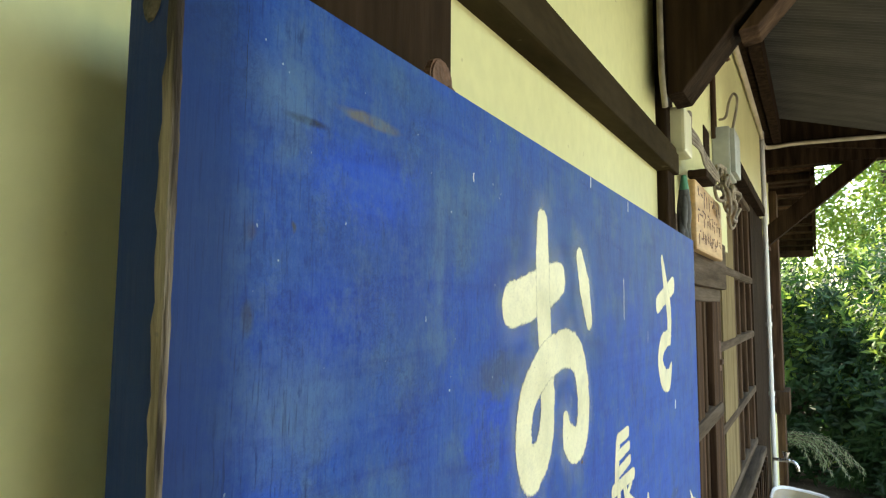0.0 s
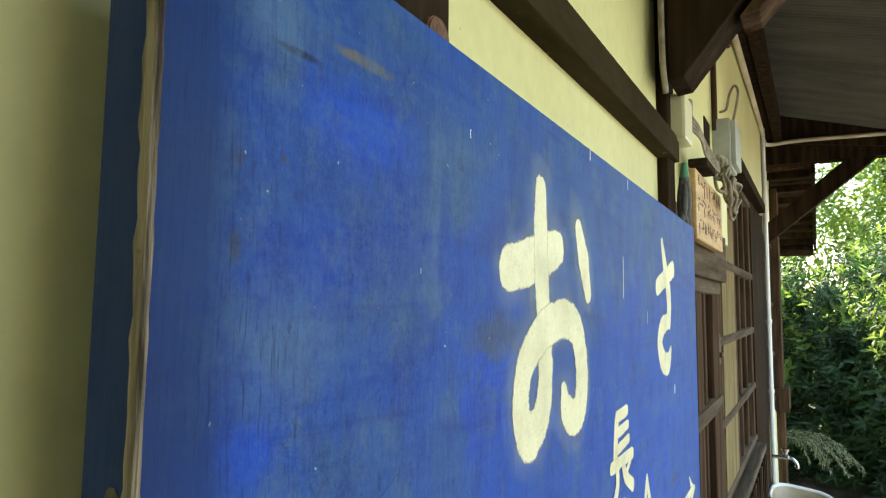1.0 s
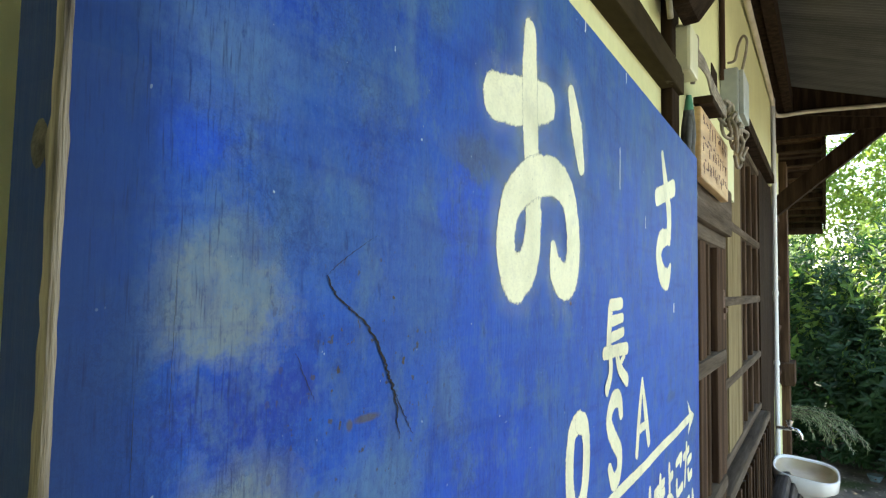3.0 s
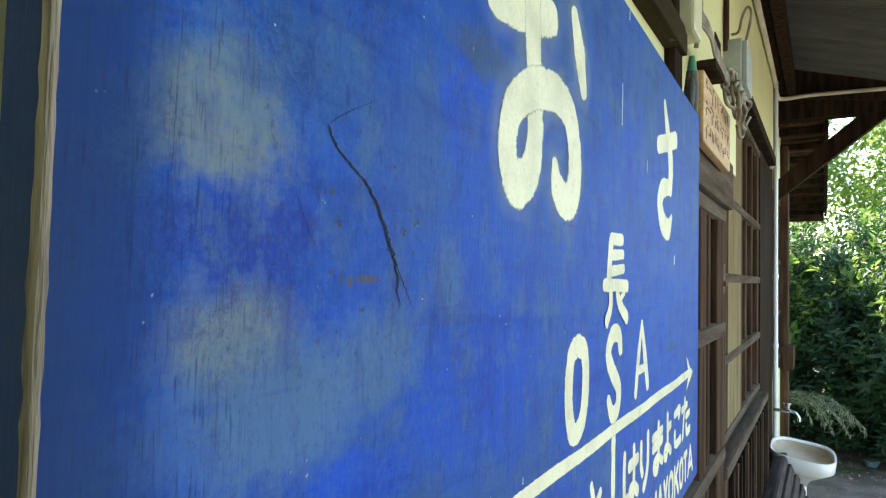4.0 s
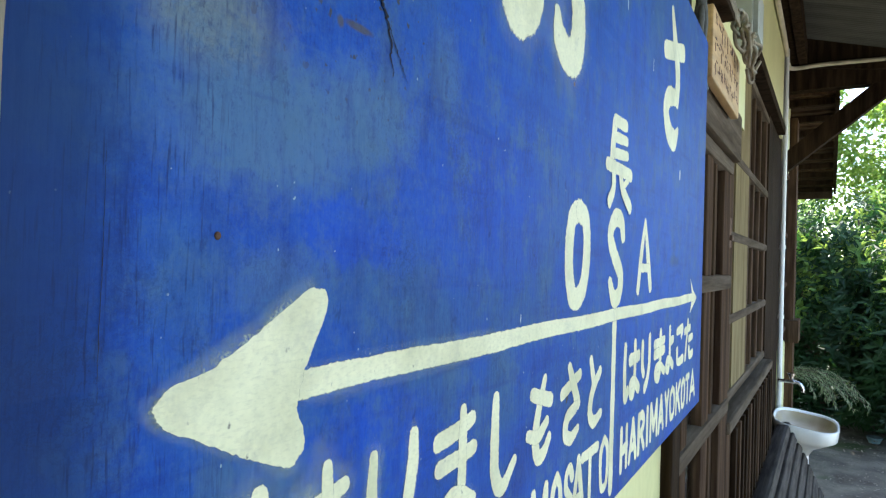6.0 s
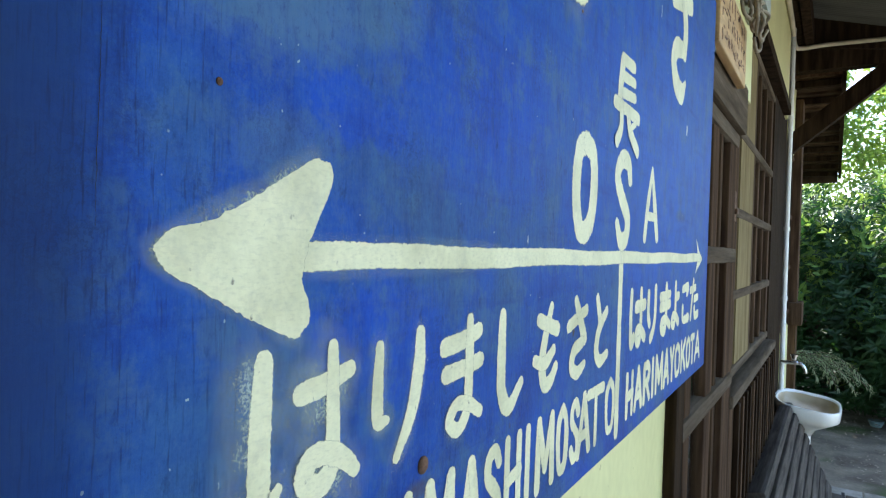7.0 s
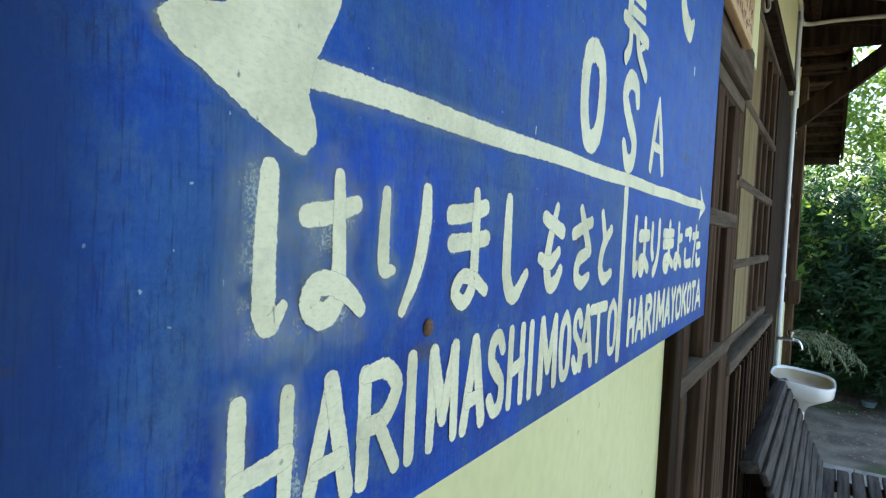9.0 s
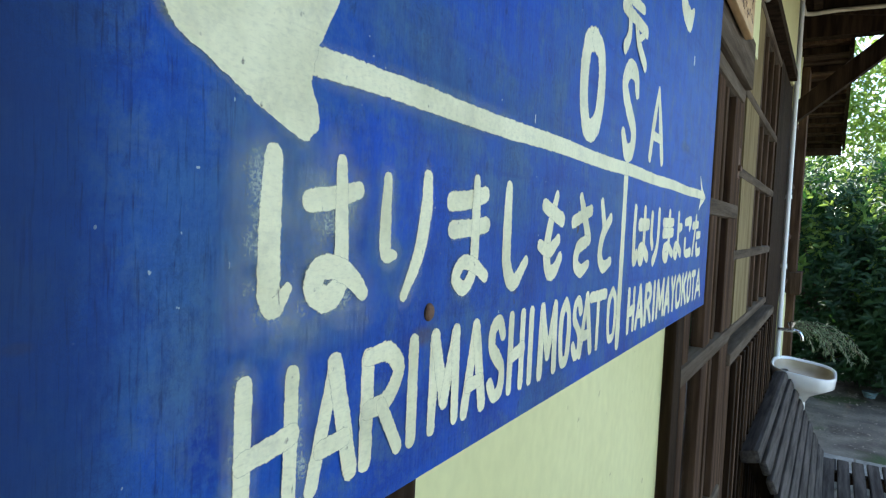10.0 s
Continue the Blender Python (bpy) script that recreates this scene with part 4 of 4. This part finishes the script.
def hook_plate(y, z):
    """Rusted hanger: a rounded iron strap with an eye, held by a bolt, standing above the board."""
    bm = bmesh.new()
    outline = [(0.012, -0.05), (0.012, 0.012)] + [(0.012 * math.cos(a), 0.012 + 0.012 * math.sin(a)) for a in [math.pi * k / 10 for k in range(1, 10)]] + [(-0.012, 0.012), (-0.012, -0.05)]
    f = bm.faces.new([bm.verts.new((-0.030, y + a, z + b)) for a, b in outline])
    g = bmesh.ops.extrude_face_region(bm, geom=[f])
    bmesh.ops.translate(bm, vec=(0.006, 0, 0), verts=[q for q in g["geom"] if isinstance(q, bmesh.types.BMVert)])
    bmesh.ops.recalc_face_normals(bm, faces=bm.faces)
    bmesh.ops.bevel(bm, geom=list(bm.edges), offset=0.0012, segments=2, affect="EDGES")
    h = on_sign(link("hanger", bm, RUST, None, "rusted iron hanger"))
    under(tube("eye", [(-0.022, y + 0.004 + 0.005 * math.cos(t), z - 0.002 + 0.009 * math.sin(t)) for t in [math.pi * 2 * k / 10 for k in range(11)]], 0.0022, RUST), h)
    return h


hook_plate(0.150, 2.012)


def bolt(y, z, r):
    bm = bmesh.new()
    bmesh.ops.create_uvsphere(bm, u_segments=12, v_segments=8, radius=r)
    for q in bm.verts:
        q.co = Vector((FACE + max(0, q.co.x) * 0.4, y + q.co.y, z + q.co.z))
    return on_sign(link("nail", bm, RUST, None, "rusted nail head", smooth=True))


bolt(.1328, 1.5256, .0040)
bolt(.319, 1.784, .0014)
bolt(.0214, 1.6635, .0012)

KNOT = mat("dark_knot", (0.02, 0.016, 0.014), (0.09, 0.075, 0.055), 0.8, (160, 160, 160), 5, 0.4, 30)


def knot(x, z, r):
    bm = bmesh.new()
    c = bm.verts.new((x, -0.0364, z))
    ring = [bm.verts.new((x + r * 0.7 * math.cos(a) * (1 + .3 * noise.noise((a, z, 0))), -0.0362, z + r * math.sin(a) * (1 + .3 * noise.noise((a, z, 2))))) for a in [2 * math.pi * k / 14 for k in range(14)]]
    for a, b in zip(ring, ring[1:] + ring[:1]):
        bm.faces.new((c, a, b))
    return on_sign(link("knot", bm, KNOT, None, "dark knot in the edge of the board"))


knot(-0.012, 1.984, 0.006)
knot(-0.009, 1.826, 0.006)

# ---- fittings on the wall ----
pl = thing("wooden_plaque", -0.01, 1.35, 2.0, "orange-brown wooden plaque with faded dark writing, hung over the door", "plaque")
pb = box("board", -0.022, -0.004, 1.12, 1.50, 2.008, 2.144, PLAQUE, pl, 0.004)
random.seed(4)
for r in range(3):
    for k in range(9):
        for q in range(3):
            y = 1.142 + k * 0.037 + random.uniform(0, .022)
            z = 2.136 - r * 0.042 - random.uniform(0, .018)
            tall = random.random() < 0.6
            box("mark", -0.0045, -0.0034, y, y + (random.uniform(.003, .005) if tall else random.uniform(.010, .018)), z - (random.uniform(.010, .022) if tall else random.uniform(.002, .004)), z, INK, pb, 0)
tagged(box("switch_cover", -0.036, 0.006, 0.962, 1.035, 2.162, 2.243, OFFWHITE, bevel=0.006), "cream switch cover box fixed beside the post", "box")
mb = thing("meter_box", -0.02, 1.69, 2.245, "grey metal meter box with a wire loop above it", "box")
mcase = box("case", -0.036, 0.008, 1.62, 1.77, 2.245, 2.375, STEELBOX, mb, 0.004)
box("door", 0.008, 0.020, 1.628, 1.762, 2.251, 2.369, STEELBOX, mcase, 0.002)
tube("wire_loop", [(-0.026, 1.70, 2.415), (-0.008, 1.70, 2.421), (0.001, 1.70, 2.460), (0.013, 1.70, 2.483), (0.022, 1.70, 2.470), (0.019, 1.70, 2.435), (0.006, 1.70, 2.374)], 0.0035, CABLE, mb)
for y in (1.60, 1.63):
    tagged(tube("conduit", [(-0.028, y, 2.34), (-0.028, y, 2.6), (-0.028, y, 3.0)], 0.006, BROWN), "thin brown conduit running up the cream wall", "conduit")
tagged(tube("post_cable", [(-0.006, 0.861, 2.212), (-0.010, 0.858, 2.30), (-0.010, 0.860, 2.6), (-0.010, 0.861, 3.02)], 0.0050, CABLE), "grey cable running up the post", "cable")
hank = thing("cable_hank", 0.0, 1.3, 2.1, "hank of old beige cable looped and hung on the wall", "cable")
random.seed(9)
for k in range(8):
    c = Vector((0.004 + 0.004 * k, 1.39 + 0.022 * (k % 5), 2.192 - 0.008 * k))
    tube("loop", [(c.x + random.uniform(-.01, .01), c.y + (0.04 + .012 * (k % 3)) * math.cos(t) + .01 * random.uniform(-1, 1), c.z + (0.028 + .01 * (k % 2)) * math.sin(t) + .006 * random.uniform(-1, 1)) for t in [2 * math.pi * q / 9 for q in range(10)]], 0.0038, CABLE, hank)
for k in range(4):
    tube("lead", [(0.004, 1.035, 2.220 - .008 * k), (0.010, 1.07 + .01 * k, 2.21 - .006 * k), (0.012, 1.14, 2.195 - .008 * k), (0.012, 1.24, 2.192 - .008 * k), (0.010, 1.36, 2.190 - .004 * k)], 0.0026, CABLE, hank)
tube("arch", [(-0.03, 1.06, 2.20), (-0.012, 1.07, 2.25), (-0.008, 1.10, 2.268), (-0.012, 1.125, 2.25), (-0.02, 1.13, 2.19)], 0.0045, CABLE, hank)
tube("hanging_end", [(0.020, 1.44, 2.16), (0.026, 1.47, 2.12), (0.026, 1.49, 2.095), (0.020, 1.47, 2.085), (0.016, 1.45, 2.11)], 0.0038, CABLE, hank)
tagged(box("plaque_bracket", -0.018, 0.017, 1.12, 1.24, 2.1465, 2.162, DARK, bevel=0.003), "dark wooden bracket above the plaque", "bracket")
# a shadow on the plaster, made as a thin dark box
tagged(box("shadow_plate", -0.038, -0.033, 1.47, 1.56, 2.262, 2.345, DARK, bevel=0.002), "thin dark plate standing in for a shadow on the cream wall", "plate")
cap = thing("plug_socket", 0.01, 0.99, 2.02, "green plastic plug with grey taped cable beside the post", "plug")


def cone(name, y, x, z0, z1, r0, r1, material, parent, n=14, label=""):
    bm = bmesh.new()
    bmesh.ops.create_cone(bm, cap_ends=True, segments=n, radius1=r0, radius2=r1, depth=z1 - z0)
    for q in bm.verts:
        q.co += Vector((x, y, 0.5 * (z0 + z1)))
    ob = link(name, bm, material, None, label, smooth=False)
    return under(ob, parent) if parent else ob


cone("cap", 0.99, -0.003, 2.096, 2.126, 0.009, 0.0045, GREEN, cap)
random.seed(12)
for k in range(5):
    dx, dy = 0.009 * math.cos(k * 1.3), 0.012 * math.sin(k * 1.3)
    tube("taped_cable", [(-0.004 + dx, 0.995 + dy, 1.95), (-0.004 - dy * .4, 0.99 + dx, 2.0), (-0.004 + dx * .7, 0.99 - dy * .6, 2.06), (-0.003 + dx * .3, 0.988 + dy * .3, 2.10)], 0.006, TAPE, cap)
tagged(tube("eave_conduit", [(-0.055, 1.6, 2.95), (-0.055, 2.6, 2.95), (-0.06, 3.9, 2.955), (-0.07, 4.38, 2.965), (-0.04, 4.50, 2.965), (0.12, 4.555, 2.985), (0.5, 4.56, 2.975), (1.0, 4.56, 2.955)], 0.013, CREAMPIPE, n=10), "cream conduit running along the wall and out under the beam", "pipe")
dp = thing("downpipe", -0.07, 4.2, 0.1, "white plastic downpipe clipped to the post", "pipe")
dpipe = tube("pipe", [(-0.066, 4.19, 0.12), (-0.066, 4.19, 1.5), (-0.066, 4.19, 3.0)], 0.014, PVC, dp, 12)
for z in (1.36, 1.78, 2.45):
    cone("clip", 4.19, -0.066, z, z + 0.025, 0.018, 0.018, PVC, dpipe)
hook2 = tagged(tube("door_hook", [(-0.03, 0.985, 1.02), (-0.01, 0.99, 1.06), (-0.01, 1.0, 1.075), (-0.018, 1.01, 1.05)], 0.003, CHROME), "small metal hook on the door jamb", "hook")

# ---- wash basin ----
wb = thing("wash_basin", 0.1, 4.05, 0.4, "white glazed wash basin with a brown-stained bowl on the wall", "basin")


def basin_bowl():
    bm = bmesh.new()
    n = 40

    def ring(s, z, dx=0.0):
        """One loop of the bowl; its back stands higher than its lip."""
        out = []
        for k in range(n):
            a = 2 * math.pi * k / n
            c, d = math.cos(a), math.sin(a)
            e = 0.62
            x = 0.080 + dx + s * 0.165 * math.copysign(abs(c) ** e, c)
            out.append(bm.verts.new((x, 4.02 + s * 0.25 * math.copysign(abs(d) ** e, d), z - 0.02 + 0.11 * max(0.0, 0.245 - x) * min(1.0, max(0.0, (z - 0.68) * 10)))))
        return out

    rings = [ring(0.26, 0.64, -0.02), ring(0.40, 0.68, -0.02), ring(0.80, 0.725, -0.01), ring(0.96, 0.750), ring(1.0, 0.805), ring(0.985, 0.813), ring(0.93, 0.811), ring(0.90, 0.800)]
    for a, b in zip(rings, rings[1:]):
        for k in range(n):
            bm.faces.new((a[k], a[(k + 1) % n], b[(k + 1) % n], b[k]))
    bm.faces.new(rings[0][::-1])
    under(link("bowl", bm, CERAMIC, None, smooth=True), wb)
    bm = bmesh.new()
    rings = [ring(0.90, 0.800), ring(0.85, 0.775), ring(0.70, 0.752), ring(0.2, 0.742)]
    for a, b in zip(rings, rings[1:]):
        for k in range(n):
            bm.faces.new((a[k], a[(k + 1) % n], b[(k + 1) % n], b[k]))
    bm.faces.new(rings[-1])
    under(link("inner_bowl", bm, STAINED, None, "brown-stained inside of the bowl", smooth=True), wb)


basin_bowl()
cone("waste_pipe", 4.02, 0.06, 0.0, 0.64, 0.03, 0.042, CERAMIC, wb)
tp = thing("tap", 0.0, 4.1, 0.98, "chrome water tap with a short curved spout", "tap")
tube("body", [(-0.07, 4.12, 1.0), (-0.03, 4.12, 1.0), (0.02, 4.12, 1.0)], 0.011, CHROME, tp, 10)
tube("spout", [(0.01, 4.12, 1.0), (0.04, 4.12, 0.995), (0.058, 4.12, 0.97), (0.062, 4.12, 0.945)], 0.009, CHROME, tp, 10)
cone("handle", 4.12, 0.0, 1.015, 1.05, 0.009, 0.022, CHROME, tp)

# ---- bench ----
bench = thing("slatted_bench", 0.2, 3.3, 0.0, "weathered grey-brown slatted wooden bench with a curved back", "bench")


def slat(cx, cz, ang, wide, thick, y0, y1):
    bm = bmesh.new()
    add_box(bm, -thick / 2, thick / 2, y0, y1, -wide / 2, wide / 2, min(thick, wide) * 0.33)
    m = Matrix.Translation((cx, 0, cz)) @ Matrix.Rotation(radians(ang), 4, "Y")
    bmesh.ops.transform(bm, matrix=m, verts=bm.verts)
    return under(link("slat", bm, BENCH), bench)


slat(-0.018, 0.787, 76, 0.070, 0.050, 2.29, 3.88)
PROFILE = [(0.030, 0.755, -22), (0.055, 0.695, -23), (0.081, 0.636, -24), (0.106, 0.577, -25), (0.132, 0.520, -26), (0.158, 0.462, -28), (0.186, 0.405, -34)]
for x, z, a in PROFILE:
    slat(x, z, a, 0.051, 0.026, 2.30, 3.87)
for k in range(6):
    slat(0.232 + 0.066 * k, 0.352 + 0.003 * k, -88, 0.054, 0.024, 2.30, 3.87)
for y in (2.40, 3.05, 3.72):
    sup = prism("support", [(-0.050, 0.775), (0.005, 0.775), (0.16, 0.42), (0.20, 0.335), (0.58, 0.345), (0.58, 0.29), (0.14, 0.29), (0.09, 0.44)], y, y + 0.05, DARK, bench)
    box("leg", 0.12, 0.17, y, y + 0.05, 0.0, 0.31, DARK, sup)
    box("leg", 0.50, 0.55, y, y + 0.05, 0.0, 0.31, DARK, sup)

# ---- ground things ----
pt = thing("plant_pot", 0.575, 7.3, 0.0, "shallow blue-grey plastic dish lying on the soil", "pot")
cone("dish", 7.3, 0.575, 0.0, 0.06, 0.045, 0.07, POT, pt, 20)


def litter():
    bm = bmesh.new()
    random.seed(21)
    for k in range(5200):
        x, y = random.uniform(-0.5, 2.5), random.uniform(5.2, 10.0)
        a, s = random.uniform(0, 6.28), random.uniform(0.006, 0.022)
        z = 0.03 + random.uniform(0, 0.02)
        d, e = Vector((math.cos(a), math.sin(a), random.uniform(-.3, .3))) * s, Vector((-math.sin(a), math.cos(a), random.uniform(-.3, .3))) * s * 0.4
        c = Vector((x, y, z))
        bm.faces.new([bm.verts.new(q) for q in (c - d, c + e, c + d, c - e)])
    ob = link("leaf_litter", bm, LITTER)
    return tagged(ob, "dry grey-brown fallen leaves scattered on the soil", "leaf litter", kind="stuff")


litter()


def leaf_quad(bm, c, d, up, length, wide):
    side = d.cross(up)
    if side.length < 1e-3:
        side = Vector((1, 0, 0))
    side = side.normalized() * wide
    d = d.normalized() * length
    vs = [bm.verts.new(q) for q in (c, c + 0.45 * d + side, c + d - up * length * 0.15, c + 0.45 * d - side)]
    bm.faces.new(vs)


def shrub(x, y, height, spread, count, seed, label, lit_share=0.34, z0=0.0, leaf=0.11):
    """A tapered trunk with limbs, and a crown of leaf tufts set round twigs with gaps between."""
    random.seed(seed)
    s = thing("shrub", x, y, z0, label, "shrub", "shrubs beyond the station")
    bm = bmesh.new()
    lines = []
    tips = []
    for k in range(9):
        a = random.uniform(0, 6.28)
        r = spread * random.uniform(0.2, 0.8)
        top = height * random.uniform(0.55, 0.98)
        p = [Vector((x, y, z0)), Vector((x + 0.25 * r * math.cos(a), y + 0.25 * r * math.sin(a), z0 + top * 0.4)), Vector((x + r * math.cos(a), y + r * math.sin(a), z0 + top))]
        lines.append(p)
    for p in lines:
        rings = []
        for i, (c, rad) in enumerate(zip(p, (0.045, 0.025, 0.008))):
            rings.append([bm.verts.new(c + Vector((rad * math.cos(q), rad * math.sin(q), 0))) for q in [2 * math.pi * j / 6 for j in range(6)]])
        for r0, r1 in zip(rings, rings[1:]):
            for j in range(6):
                bm.faces.new((r0[j], r0[(j + 1) % 6], r1[(j + 1) % 6], r1[j]))
    under(link("trunk", bm, BARK, None), s)
    crown, lit_tufts = bmesh.new(), bmesh.new()
    for k in range(count):
        a, u = random.uniform(0, 6.28), random.uniform(0.0, 1)
        rad = spread * (0.6 + 0.4 * math.sin(math.pi * min(1, u * 0.8 + 0.15))) * random.uniform(0.25, 1.0) ** 0.4
        rad *= 1 + 0.3 * noise.noise((2 * math.cos(a) + seed, 2 * math.sin(a), u * 3))
        c = Vector((x + rad * math.cos(a), y + rad * math.sin(a), z0 + 0.10 + u * height * (0.85 + 0.3 * noise.noise((a * 1.3, seed, 2)))))
        axis = Vector((math.cos(a) * 0.8 + random.gauss(0, .3), math.sin(a) * 0.8 + random.gauss(0, .3), random.uniform(0.1, 1.0))).normalized()
        t1 = axis.cross(Vector((0.2, 0.3, 0.9))).normalized()
        t2 = axis.cross(t1)
        # sunlit green grows likelier with height, so low tufts stay shade-dark
        bm2 = lit_tufts if random.random() < lit_share * (0.02 + 1.3 * u * u * u) else crown
        size = leaf * random.uniform(0.7, 1.35)
        for j in range(9):
            q = 2.4 * j
            d = (axis * random.uniform(0.15, 0.9) + t1 * math.cos(q) + t2 * math.sin(q)).normalized()
            leaf_quad(bm2, c + axis * (0.02 * j * size / 0.1), d, axis, size * random.uniform(0.7, 1.15), size * 0.15)
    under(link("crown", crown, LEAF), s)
    under(link("crown_top", lit_tufts, LEAF_LIT, None, "upper leaves coloured a brighter sunlit green"), s)
    return s


LBL = "dense dark green leafy shrub with its top leaves coloured as sunlit"
for k, (x, y, h, r, c) in enumerate(((0.15, 7.9, 1.9, 0.75, 1500), (1.05, 7.7, 2.0, 0.8, 1700), (2.0, 7.8, 2.2, 0.85, 1600), (-0.7, 8.9, 2.3, 0.9, 900),
                                      (0.5, 9.2, 2.7, 1.1, 1500), (1.7, 9.1, 2.9, 1.1, 1500))):
    shrub(x, y, h, r, c, 30 + k, LBL)


def tree(x, y, height, spread, seed):
    random.seed(seed)
    s = thing("tree", x, y, 0, "tall broadleaf tree with an airy sunlit crown", "tree", "trees behind the shrubs")
    tube("trunk", [(x, y, 0), (x + 0.1, y, height * 0.35), (x - 0.05, y + 0.1, height * 0.8)], 0.10, BARK, s, 8)
    crown = bmesh.new()
    for k in range(2300):
        d = Vector((random.gauss(0, 1), random.gauss(0, 1), random.gauss(0, 1))).normalized()
        rr = random.uniform(0.5, 1.0)
        c = Vector((x, y, height * 0.62)) + Vector((d.x * spread, d.y * spread, d.z * height * 0.4)) * rr * (1 + 0.4 * noise.noise(d * 2.3 + Vector((seed, 0, 0))))
        if noise.noise(c * 1.1) < -0.16:
            continue
        for j in range(6):
            q = Vector((random.gauss(0, 1), random.gauss(0, 1), random.gauss(0, .7)))
            leaf_quad(crown, c + q * 0.08, q, Vector((random.gauss(0, .4), random.gauss(0, .4), 1)), 0.13, 0.027)
    under(link("crown", crown, LEAF_LIT), s)
    return s


for k, (x, y, h, r) in enumerate(((-0.5, 12.5, 6.0, 1.9), (1.3, 12.0, 5.6, 1.6), (2.9, 13.2, 6.5, 2.0), (-2.2, 14.0, 6.0, 2.0))):
    tree(x, y, h, r, 70 + k)


def fallen_branch():
    random.seed(5)
    s = thing("fern_branch", -0.16, 6.35, 0.0, "pale feathery branch drooping out over the soil", "branch")
    lf = bmesh.new()
    for k in range(13):
        a = radians(random.uniform(-45, 15))
        p0 = Vector((-0.12 + random.uniform(-.05, .1), 6.2 + random.uniform(-.1, .1), 0.76 + random.uniform(-.04, .05)))
        reach = random.uniform(0.16, 0.42)
        p = smooth_line([p0, p0 + Vector((0.5 * reach * math.cos(a) + .1, 0.5 * reach * math.sin(a), -0.02)), p0 + Vector((reach * math.cos(a) + .1, reach * math.sin(a), -0.30 * reach - 0.10))], 10)
        tube("twig", [tuple(q) for q in p], 0.0028, BARK, s)
        for q0, q1 in zip(p, p[1:]):
            d = (q1 - q0)
            for j in range(4):
                e = (d.normalized() + Vector((random.gauss(0, .6), random.gauss(0, .6), random.gauss(0, .5)))).normalized()
                leaf_quad(lf, q0.lerp(q1, j / 5), e, Vector((0, 0, 1)), random.uniform(.03, .06), 0.0036)
    tube("stem", [(-0.16, 6.35, 0.0), (-0.15, 6.3, 0.4), (-0.10, 6.2, 0.72)], 0.008, BARK, s)
    under(link("needles", lf, LEAFP, None, "pale grey-green needles"), s)


fallen_branch()
slab = thing("drain_cover", 0.35, 4.7, 0.0, "grey concrete drain cover with slots, set in the ground", "drain cover")
for k in range(2):
    sl = box("slab", 0.10 + 0.30 * k, 0.39 + 0.30 * k, 4.45, 5.0, 0.0, 0.05, STONE, slab, 0.006)
    for q in range(2):
        box("slot", 0.17 + 0.30 * k + 0.1 * q, 0.19 + 0.30 * k + 0.1 * q, 4.55, 4.9, 0.046, 0.052, CRACK, sl, 0)
